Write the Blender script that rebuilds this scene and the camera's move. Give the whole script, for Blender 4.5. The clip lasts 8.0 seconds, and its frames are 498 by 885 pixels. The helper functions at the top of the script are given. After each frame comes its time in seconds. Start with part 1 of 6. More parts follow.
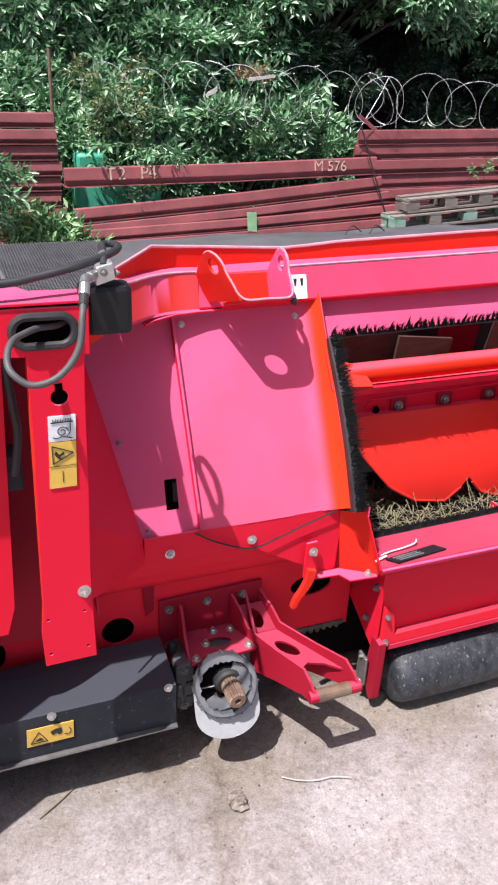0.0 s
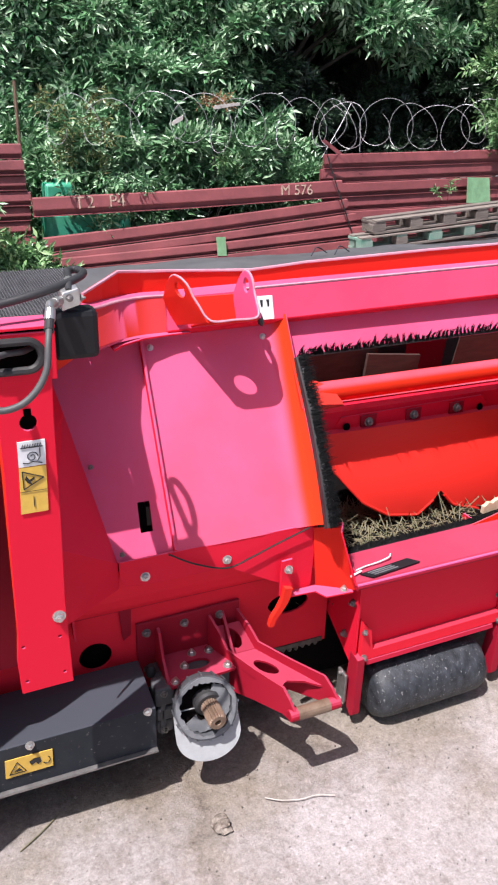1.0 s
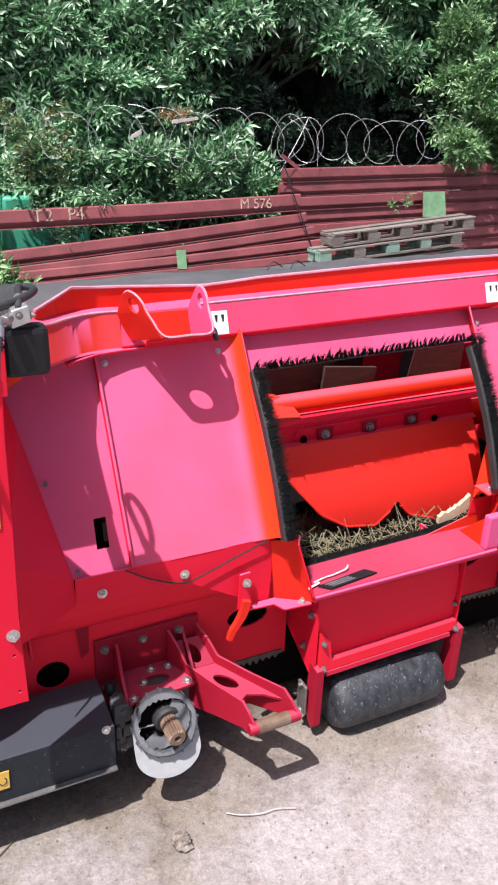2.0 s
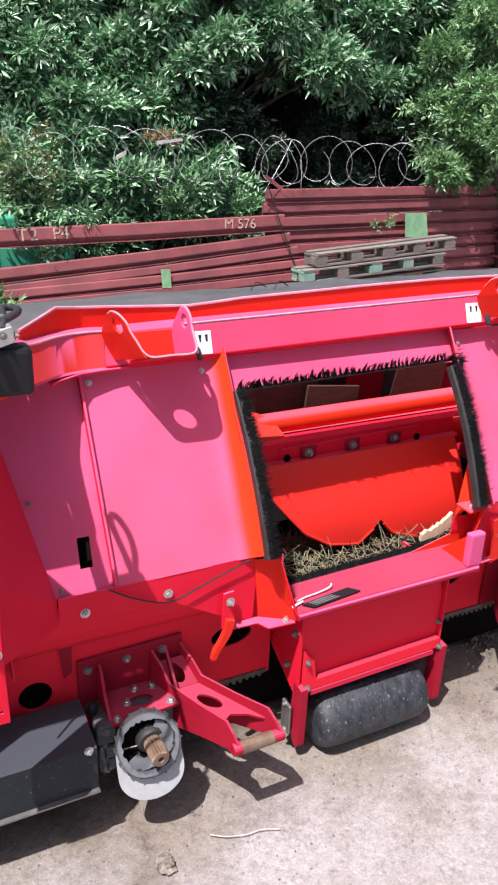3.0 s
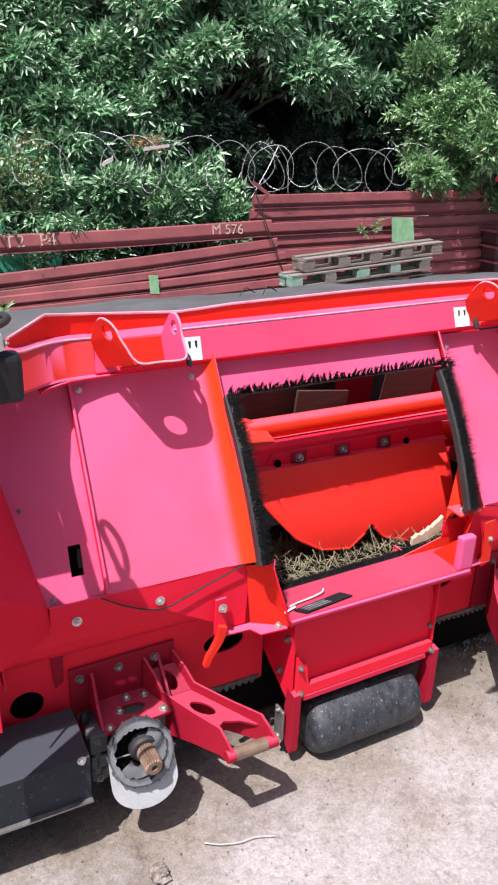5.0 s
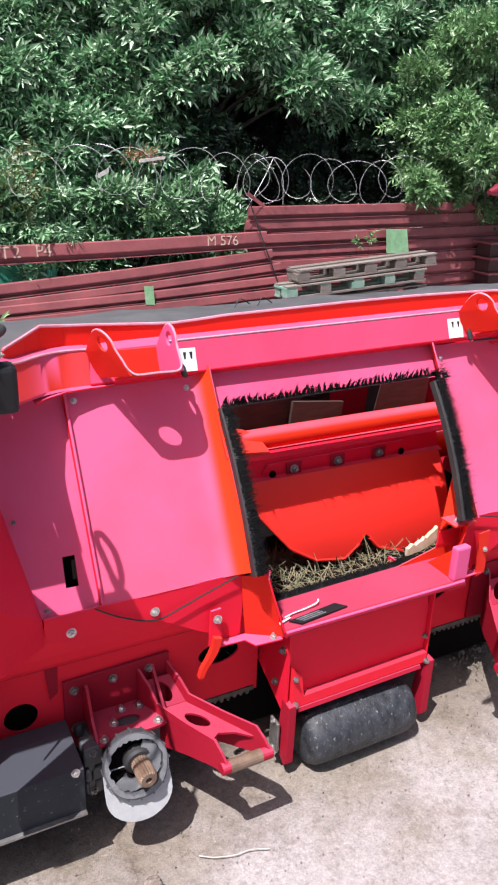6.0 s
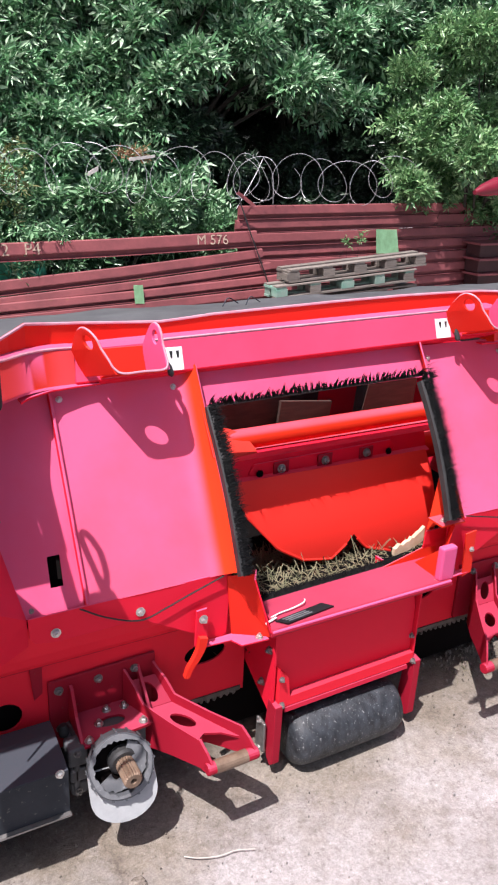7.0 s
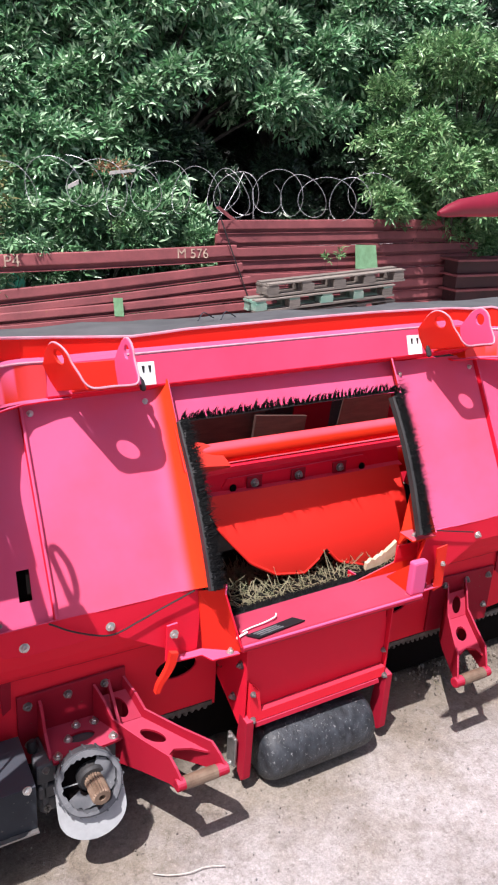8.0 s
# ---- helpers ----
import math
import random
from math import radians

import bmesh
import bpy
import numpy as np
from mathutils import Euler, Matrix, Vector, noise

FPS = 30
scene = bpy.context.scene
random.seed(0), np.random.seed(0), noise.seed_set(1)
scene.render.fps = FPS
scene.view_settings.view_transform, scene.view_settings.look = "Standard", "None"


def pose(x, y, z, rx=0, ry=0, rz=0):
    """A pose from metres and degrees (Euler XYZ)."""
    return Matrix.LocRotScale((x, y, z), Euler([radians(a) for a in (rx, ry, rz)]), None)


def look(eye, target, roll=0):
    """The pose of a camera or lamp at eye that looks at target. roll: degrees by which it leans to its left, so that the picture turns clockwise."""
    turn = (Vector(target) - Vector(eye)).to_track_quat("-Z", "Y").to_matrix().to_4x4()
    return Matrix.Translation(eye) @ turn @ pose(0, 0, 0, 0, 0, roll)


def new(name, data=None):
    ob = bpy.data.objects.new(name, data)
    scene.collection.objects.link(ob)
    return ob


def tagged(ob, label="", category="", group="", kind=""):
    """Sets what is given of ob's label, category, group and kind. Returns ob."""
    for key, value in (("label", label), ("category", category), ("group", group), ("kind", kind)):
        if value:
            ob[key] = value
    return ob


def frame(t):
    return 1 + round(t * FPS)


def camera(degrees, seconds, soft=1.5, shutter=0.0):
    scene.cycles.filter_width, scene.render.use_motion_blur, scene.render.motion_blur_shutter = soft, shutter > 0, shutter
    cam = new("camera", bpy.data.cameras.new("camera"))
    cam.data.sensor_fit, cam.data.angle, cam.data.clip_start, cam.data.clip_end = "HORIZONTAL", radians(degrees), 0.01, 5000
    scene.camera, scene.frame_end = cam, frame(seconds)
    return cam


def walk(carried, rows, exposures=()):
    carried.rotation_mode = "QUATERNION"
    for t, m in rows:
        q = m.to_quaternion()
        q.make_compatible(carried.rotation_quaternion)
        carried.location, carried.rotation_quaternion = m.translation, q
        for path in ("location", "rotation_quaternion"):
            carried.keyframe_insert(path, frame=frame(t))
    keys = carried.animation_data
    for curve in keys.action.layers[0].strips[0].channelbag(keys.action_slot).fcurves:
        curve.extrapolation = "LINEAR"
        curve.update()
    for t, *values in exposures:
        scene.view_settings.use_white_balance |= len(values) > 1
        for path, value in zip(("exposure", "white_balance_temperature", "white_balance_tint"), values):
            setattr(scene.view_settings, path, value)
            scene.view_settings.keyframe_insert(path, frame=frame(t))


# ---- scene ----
cam = camera(36.00, 8.0, soft=2.1)
PATH = [
    (0, look((0.000, 0.002, 1.599), (0.6543, 1.6652, 0.7015), 2.63)),
    (0.5, look((0.004, -0.008, 1.601), (0.6806, 1.6663, 0.7408), 1.95)),
    (1, look((0.008, -0.019, 1.599), (0.7237, 1.6483, 0.7574), 1.54)),
    (1.5, look((0.023, -0.028, 1.601), (0.7826, 1.6234, 0.7656), 1.52)),
    (2, look((0.025, -0.031, 1.609), (0.8285, 1.6107, 0.7968), 1.99)),
    (3.5, look((0.024, -0.042, 1.616), (0.8750, 1.5995, 0.8543), 2.30)),
    (4, look((0.024, -0.035, 1.614), (0.8787, 1.5997, 0.8407), 2.20)),
    (4.5, look((0.022, -0.035, 1.615), (0.8858, 1.5962, 0.8455), 2.13)),
    (6, look((0.021, -0.039, 1.619), (0.9088, 1.5981, 0.8894), 2.28)),
    (6.5, look((0.027, -0.040, 1.615), (0.9230, 1.5898, 0.8778), 2.38)),
    (7, look((0.032, -0.039, 1.617), (0.9417, 1.5864, 0.8873), 2.72)),
    (7.5, look((0.044, -0.047, 1.625), (0.9776, 1.5772, 0.9238), 2.98)),
    (8, look((0.051, -0.057, 1.627), (1.0058, 1.5566, 0.9301), 3.47)),
]
walk(cam, PATH, exposures=[(0.0, 0.79, 6300.0, 16.0), (8.0, 0.81, 6300.0, 16.0)])

# ---------------------------------------------------------------- light
SUN_FROM = Vector((-0.41, -0.235, 1.0)).normalized()
world = bpy.data.worlds.new("sky")
scene.world = world
world.use_nodes = True
wt = world.node_tree
sky = wt.nodes.new("ShaderNodeTexSky")
sky.sky_type = "NISHITA"
sky.sun_disc = False
sky.sun_elevation = math.asin(SUN_FROM.z)
sky.sun_rotation = math.atan2(SUN_FROM.x, SUN_FROM.y)
sky.air_density, sky.dust_density, sky.ozone_density = 1.0, 3.5, 0.6
wt.links.new(sky.outputs[0], wt.nodes["Background"].inputs[0])
wt.nodes["Background"].inputs[1].default_value = 0.075
sun_data = bpy.data.lights.new("sun", "SUN")
sun_data.energy, sun_data.angle, sun_data.color = 4.8, radians(0.5), (1.0, 0.955, 0.905)
sun = new("sun", sun_data)
sun.matrix_world = look(SUN_FROM * 20, (0, 0, 0))

# ---------------------------------------------------------------- materials
def nodes_of(name):
    m = bpy.data.materials.new(name)
    m.use_nodes = True
    return m, m.node_tree.nodes, m.node_tree.links, m.node_tree.nodes["Principled BSDF"]


def noise_node(nt, scale, detail=6.0, rough=0.6, coords=None, links=None):
    n = nt.new("ShaderNodeTexNoise")
    n.inputs["Scale"].default_value, n.inputs["Detail"].default_value, n.inputs["Roughness"].default_value = scale, detail, rough
    if coords:
        links.new(coords, n.inputs["Vector"])
    return n


def ramp(nt, links, src, stops):
    r = nt.new("ShaderNodeValToRGB")
    els = r.color_ramp.elements
    while len(els) < len(stops):
        els.new(0.5)
    for e, (p, c) in zip(els, stops):
        e.position, e.color = p, (*c, 1.0) if len(c) == 3 else c
    links.new(src, r.inputs[0])
    return r


def surface(name, base, second, scale=6.0, rough=0.5, rough2=None, metal=0.0, fine=60.0, bump=0.1, coat=0.0,
            spots=None, spot_scale=30.0, spot_at=0.66, spec=0.5, random=0.0, coat_rough=0.12, bump_dist=0.002, stretch=None, dust_light=None):
    """Two colours mixed by a broad noise, with finer grain, wear spots, roughness changes and relief."""
    m, nt, links, b = nodes_of(name)
    tc = nt.new("ShaderNodeTexCoord")
    co = tc.outputs["Object"]
    if stretch:
        mp = nt.new("ShaderNodeMapping")
        mp.inputs["Scale"].default_value = stretch
        links.new(co, mp.inputs["Vector"])
        co = mp.outputs[0]
    big = noise_node(nt, scale, 5.0, 0.6, co, links)
    r = ramp(nt, links, big.outputs["Fac"], [(0.32, base), (0.68, second)])
    col = r.outputs[0]
    small = noise_node(nt, fine, 6.0, 0.65, co, links)
    mul = nt.new("ShaderNodeMix")
    mul.data_type, mul.blend_type = "RGBA", "MULTIPLY"
    mul.inputs["Factor"].default_value = 0.35
    g = ramp(nt, links, small.outputs["Fac"], [(0.3, (0.55, 0.55, 0.55)), (0.7, (1.0, 1.0, 1.0))])
    links.new(col, mul.inputs["A"])
    links.new(g.outputs[0], mul.inputs["B"])
    col = mul.outputs["Result"]
    if spots:
        sp = noise_node(nt, spot_scale, 8.0, 0.7, co, links)
        f = ramp(nt, links, sp.outputs["Fac"], [(spot_at, (0, 0, 0)), (spot_at + 0.05, (1, 1, 1))])
        mx = nt.new("ShaderNodeMix")
        mx.data_type = "RGBA"
        links.new(f.outputs[0], mx.inputs["Factor"])
        links.new(col, mx.inputs["A"])
        mx.inputs["B"].default_value = (*spots, 1)
        col = mx.outputs["Result"]
    if random:
        oi = nt.new("ShaderNodeObjectInfo")
        hs = nt.new("ShaderNodeHueSaturation")
        mr = nt.new("ShaderNodeMapRange")
        links.new(oi.outputs["Random"], mr.inputs[0])
        mr.inputs[3].default_value, mr.inputs[4].default_value = 1 - random, 1 + random
        links.new(mr.outputs[0], hs.inputs["Value"])
        links.new(col, hs.inputs["Color"])
        col = hs.outputs[0]
    # upward faces lightened for dust and for sun lying on them
    if dust_light:
        geo = nt.new("ShaderNodeNewGeometry")
        sep = nt.new("ShaderNodeSeparateXYZ")
        links.new(geo.outputs["Normal"], sep.inputs[0])
        lie = nt.new("ShaderNodeMapRange")
        links.new(sep.outputs["Z"], lie.inputs[0])
        lie.inputs[1].default_value, lie.inputs[2].default_value = 0.3, 0.9
        md = nt.new("ShaderNodeMix")
        md.data_type = "RGBA"
        links.new(lie.outputs[0], md.inputs["Factor"])
        links.new(col, md.inputs["A"])
        md.inputs["B"].default_value = (*dust_light, 1)
        col = md.outputs["Result"]
    links.new(col, b.inputs["Base Color"])
    rr = nt.new("ShaderNodeMapRange")
    links.new(small.outputs["Fac"], rr.inputs[0])
    rr.inputs[3].default_value, rr.inputs[4].default_value = rough, rough2 if rough2 is not None else min(1.0, rough + 0.15)
    links.new(rr.outputs[0], b.inputs["Roughness"])
    b.inputs["Metallic"].default_value = metal
    b.inputs["Specular IOR Level"].default_value = spec
    b.inputs["Coat Weight"].default_value = coat
    b.inputs["Coat Roughness"].default_value = coat_rough
    if bump:
        bp = nt.new("ShaderNodeBump")
        bp.inputs["Strength"].default_value, bp.inputs["Distance"].default_value = bump, bump_dist
        links.new(small.outputs["Fac"], bp.inputs["Height"])
        links.new(bp.outputs[0], b.inputs["Normal"])
    return m


def red_paint(name, base, sky_tone, wear, rough, coat, sky_from=0.18, sky_to=0.62, spot_at=0.72, chalk=0.3):
    """Machine paint; skyward faces take a second tone that paints in sky light."""
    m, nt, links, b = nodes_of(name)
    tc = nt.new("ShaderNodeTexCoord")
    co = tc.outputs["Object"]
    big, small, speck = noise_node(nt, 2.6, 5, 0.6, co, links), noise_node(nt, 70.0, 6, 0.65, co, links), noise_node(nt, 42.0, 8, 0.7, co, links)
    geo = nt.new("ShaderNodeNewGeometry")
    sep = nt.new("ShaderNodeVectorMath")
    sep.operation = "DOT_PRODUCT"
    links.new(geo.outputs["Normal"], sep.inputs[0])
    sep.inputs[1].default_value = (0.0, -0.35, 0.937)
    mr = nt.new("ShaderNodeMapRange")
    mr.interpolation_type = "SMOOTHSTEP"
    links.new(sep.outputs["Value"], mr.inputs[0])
    mr.inputs[1].default_value, mr.inputs[2].default_value = sky_from, sky_to
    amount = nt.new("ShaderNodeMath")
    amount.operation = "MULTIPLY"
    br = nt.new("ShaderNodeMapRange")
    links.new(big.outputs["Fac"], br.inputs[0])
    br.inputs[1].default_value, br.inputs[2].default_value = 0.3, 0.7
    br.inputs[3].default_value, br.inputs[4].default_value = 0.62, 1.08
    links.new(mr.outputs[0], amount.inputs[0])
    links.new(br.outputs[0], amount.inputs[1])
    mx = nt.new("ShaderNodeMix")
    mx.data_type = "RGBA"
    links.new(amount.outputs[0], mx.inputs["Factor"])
    mx.inputs["A"].default_value, mx.inputs["B"].default_value = (*base, 1), (*sky_tone, 1)
    f = ramp(nt, links, speck.outputs["Fac"], [(spot_at, (0, 0, 0)), (spot_at + 0.04, (1, 1, 1))])
    m2 = nt.new("ShaderNodeMix")
    m2.data_type = "RGBA"
    links.new(f.outputs[0], m2.inputs["Factor"])
    links.new(mx.outputs["Result"], m2.inputs["A"])
    m2.inputs["B"].default_value = (*wear, 1)
    links.new(m2.outputs["Result"], b.inputs["Base Color"])
    rr = nt.new("ShaderNodeMapRange")
    links.new(small.outputs["Fac"], rr.inputs[0])
    rr.inputs[3].default_value, rr.inputs[4].default_value = rough, rough + 0.14
    ro = nt.new("ShaderNodeMath")
    ro.operation = "MULTIPLY_ADD"
    links.new(amount.outputs[0], ro.inputs[0])
    ro.inputs[1].default_value = 0.18
    links.new(rr.outputs[0], ro.inputs[2])
    links.new(ro.outputs[0], b.inputs["Roughness"])
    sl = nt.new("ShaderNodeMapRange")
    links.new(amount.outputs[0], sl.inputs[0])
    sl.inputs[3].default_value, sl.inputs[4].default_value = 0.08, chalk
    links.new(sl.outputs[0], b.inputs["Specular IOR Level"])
    b.inputs["Coat Weight"].default_value, b.inputs["Coat Roughness"].default_value = coat, 0.15
    bp = nt.new("ShaderNodeBump")
    bp.inputs["Strength"].default_value, bp.inputs["Distance"].default_value = 0.04, 0.002
    links.new(small.outputs["Fac"], bp.inputs["Height"])
    links.new(bp.outputs[0], b.inputs["Normal"])
    return m


# second colour of each paint: pink sky and sun sheen put into skyward faces
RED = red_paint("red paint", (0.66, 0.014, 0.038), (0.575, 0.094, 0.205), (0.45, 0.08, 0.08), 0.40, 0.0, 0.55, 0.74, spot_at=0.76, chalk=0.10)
RED_BENT = red_paint("bent sheet paint with sky tone", (0.70, 0.042, 0.012), (0.575, 0.094, 0.205), (0.45, 0.08, 0.08), 0.40, 0.0, 0.44, 0.76, spot_at=0.76, chalk=0.10)
# pale copy of the red with direct sun put into its colour
RED_PALE = red_paint("red paint with sun paled in", (0.60, 0.086, 0.215), (0.60, 0.11, 0.24), (0.45, 0.08, 0.08), 0.45, 0.0, 0.55, 1.0, spot_at=0.74, chalk=0.10)
# auger red twice: sunlit orange for the flight, shaded crimson for the paddle
FLIGHT_RED = red_paint("auger flight paint in a sunlit tone", (0.70, 0.029, 0.021), (0.62, 0.05, 0.04), (0.45, 0.08, 0.08), 0.32, 0.0, 0.72, 1.0, spot_at=0.76)
AUGER_RED = red_paint("crimson auger paint in a shaded tone", (0.66, 0.009, 0.032), (0.60, 0.030, 0.070), (0.45, 0.08, 0.08), 0.40, 0.0, 0.72, 1.0, spot_at=0.76)
# orange copy of the red; sun and bounced light are put into it
RED_GLOW = red_paint("orange red paint with warm bounce", (0.66, 0.025, 0.014), (0.55, 0.048, 0.035), (0.45, 0.10, 0.08), 0.36, 0.0, 0.72, 1.0, spot_at=0.76)
# another orange-red copy, toned as the paint looks in direct sun
RED_SUNNY = red_paint("red paint in a sunlit tone", (0.62, 0.031, 0.011), (0.52, 0.075, 0.120), (0.45, 0.10, 0.08), 0.40, 0.0, 0.72, 1.0, spot_at=0.76)
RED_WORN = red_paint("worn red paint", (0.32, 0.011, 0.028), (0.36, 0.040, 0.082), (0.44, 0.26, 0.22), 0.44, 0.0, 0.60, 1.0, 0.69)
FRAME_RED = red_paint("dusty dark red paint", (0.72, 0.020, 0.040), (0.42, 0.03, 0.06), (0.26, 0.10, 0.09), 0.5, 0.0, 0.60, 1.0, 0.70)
# pale edge colour: wear together with the highlight along sheet edges
PALE_EDGE = surface("worn edge paint with highlight", (0.55, 0.20, 0.27), (0.60, 0.33, 0.40), 20, 0.5, 0.7, bump=0.1, spots=(0.5, 0.10, 0.14), spot_scale=40, spot_at=0.64)
BLACK_STEEL = surface("dusty black paint", (0.017, 0.020, 0.026), (0.038, 0.043, 0.052), 3, 0.36, 0.6, spec=0.14, bump=0.05, spots=(0.12, 0.11, 0.1), spot_scale=70, spot_at=0.61, dust_light=(0.048, 0.053, 0.065))
ROLLER_RUBBER = surface("scraped black roller rubber", (0.005, 0.007, 0.010), (0.044, 0.050, 0.060), 26, 0.42, 0.68, bump=0.6, spots=(0.24, 0.24, 0.24), spot_scale=105, spot_at=0.60, bump_dist=0.004, fine=70, stretch=(1.5, 1.0, 1.0))
BLACK_RUBBER = surface("worn black rubber", (0.016, 0.016, 0.018), (0.035, 0.034, 0.034), 9, 0.5, 0.7, bump=0.3, spots=(0.12, 0.11, 0.10), spot_scale=60, spot_at=0.66, bump_dist=0.003)
BLACK_PLASTIC = surface("black plastic", (0.009, 0.009, 0.011), (0.014, 0.014, 0.016), 6, 0.4, 0.55, spec=0.3, bump=0.04)
GREY_CAST = surface("grey painted casting", (0.085, 0.09, 0.10), (0.055, 0.058, 0.066), 14, 0.5, 0.7, bump=0.2, spots=(0.24, 0.24, 0.25), spot_scale=30, spot_at=0.62)
GUARD_PALE = surface("pale grey plastic", (0.30, 0.31, 0.32), (0.36, 0.37, 0.38), 10, 0.45, 0.6, bump=0.06, spots=(0.25, 0.25, 0.25), spot_scale=25, spot_at=0.66)
GUARD_GREY = surface("scuffed grey plastic", (0.10, 0.105, 0.115), (0.17, 0.175, 0.185), 26, 0.45, 0.6, bump=0.12, spots=(0.30, 0.31, 0.32), spot_scale=60, spot_at=0.62)
RUST = surface("rusty machined steel", (0.25, 0.175, 0.125), (0.15, 0.095, 0.065), 30, 0.5, 0.75, metal=0.35, bump=0.25, fine=140)
ZINC = surface("zinc plated steel", (0.62, 0.62, 0.6), (0.5, 0.5, 0.48), 40, 0.3, 0.45, metal=0.85, bump=0.05)
ZINC_DULL = surface("dull zinc plated steel", (0.3, 0.29, 0.28), (0.2, 0.19, 0.19), 40, 0.4, 0.55, metal=0.7, bump=0.1)
TOOTH_STEEL = surface("grimy tooth steel", (0.14, 0.125, 0.115), (0.07, 0.06, 0.055), 40, 0.5, 0.7, metal=0.4, bump=0.2)
HOSE = surface("grey hydraulic hose rubber", (0.055, 0.055, 0.058), (0.085, 0.085, 0.086), 20, 0.5, 0.65, bump=0.15, fine=220)
# darker red for grime and for shade in enclosed or underside places
GRIME_SHADE_RED = red_paint("grimy red paint darkened for shade", (0.27, 0.010, 0.024), (0.27, 0.025, 0.05), (0.16, 0.09, 0.06), 0.5, 0.0, 0.55, 1.0, 0.64)
HOSE_DARK = surface("dark hydraulic hose rubber", (0.022, 0.022, 0.024), (0.036, 0.036, 0.038), 20, 0.45, 0.6, bump=0.15, fine=220)
# backing for holes and hollows, their darkness put into the colour
DARK_VOID = surface("near-black hollow shade", (0.004, 0.003, 0.003), (0.007, 0.005, 0.005), 8, 0.7, 0.9, bump=0.05, spec=0.05)
LIP_RUBBER = surface("black lip rubber", (0.006, 0.006, 0.007), (0.012, 0.012, 0.012), 15, 0.6, 0.8, bump=0.3, spec=0.12)
COVER = surface("weathered grey cover sheet", (0.065, 0.064, 0.07), (0.11, 0.11, 0.115), 7, 0.5, 0.7, bump=0.15, spots=(0.22, 0.21, 0.20), spot_scale=26, spot_at=0.69)
WIRE_GALV = surface("galvanised wire", (0.50, 0.50, 0.52), (0.34, 0.34, 0.36), 30, 0.4, 0.55, metal=0.4, bump=0.05)
FENCE_RED = surface("oxide red steel primer", (0.30, 0.080, 0.086), (0.19, 0.051, 0.057), 4, 0.55, 0.75, bump=0.1, spots=(0.24, 0.10, 0.06), spot_scale=14, spot_at=0.66, random=0.12)
PALLET_WOOD = surface("weathered pallet wood", (0.25, 0.215, 0.19), (0.13, 0.11, 0.095), 9, 0.75, 0.9, bump=0.4, random=0.2, stretch=(1, 8, 8))
PALLET_GREEN = surface("green stained wood", (0.14, 0.30, 0.23), (0.30, 0.36, 0.31), 9, 0.75, 0.9, bump=0.3, random=0.2)
GREEN_PAINT = surface("light green paint", (0.30, 0.58, 0.32), (0.22, 0.42, 0.22), 14, 0.6, 0.8, bump=0.1)
GREEN_PLASTIC = surface("green plastic", (0.04, 0.34, 0.20), (0.07, 0.42, 0.27), 5, 0.4, 0.5, bump=0.02)
WHITE_MARK = surface("chalky white marking", (0.58, 0.47, 0.36), (0.30, 0.16, 0.13), 34, 0.8, 0.9, bump=0.1)
STICKER_WHITE = surface("white sticker", (0.75, 0.76, 0.78), (0.7, 0.71, 0.73), 12, 0.35, 0.45, bump=0.0)
STICKER_YELLOW = surface("yellow sticker", (0.72, 0.46, 0.07), (0.66, 0.42, 0.08), 12, 0.35, 0.45, bump=0.0)
INK = surface("black ink", (0.012, 0.012, 0.012), (0.016, 0.016, 0.016), 20, 0.4, 0.5, bump=0.0)
STRAW = surface("dry straw", (0.24, 0.205, 0.13), (0.09, 0.10, 0.05), 22, 0.8, 0.95, bump=0.2)
CLOD = surface("crumbled concrete", (0.33, 0.29, 0.25), (0.06, 0.042, 0.03), 70, 0.85, 0.95, bump=0.6, bump_dist=0.004)
PALE_LATH = surface("bleached wood", (0.62, 0.60, 0.57), (0.48, 0.45, 0.42), 25, 0.8, 0.9, bump=0.3)
DRY_TWIG = surface("dry twig", (0.56, 0.53, 0.49), (0.42, 0.39, 0.35), 40, 0.8, 0.9, bump=0.3)
SPLINTER = surface("bare splintered wood", (0.62, 0.52, 0.38), (0.5, 0.38, 0.24), 25, 0.8, 0.9, bump=0.3)
OLD_BOARD = surface("old brown board", (0.085, 0.042, 0.034), (0.05, 0.026, 0.022), 12, 0.7, 0.85, bump=0.3, stretch=(1, 6, 6))
BARK = surface("grey brown bark", (0.05, 0.042, 0.034), (0.03, 0.026, 0.02), 20, 0.85, 0.95, bump=0.5, fine=40)


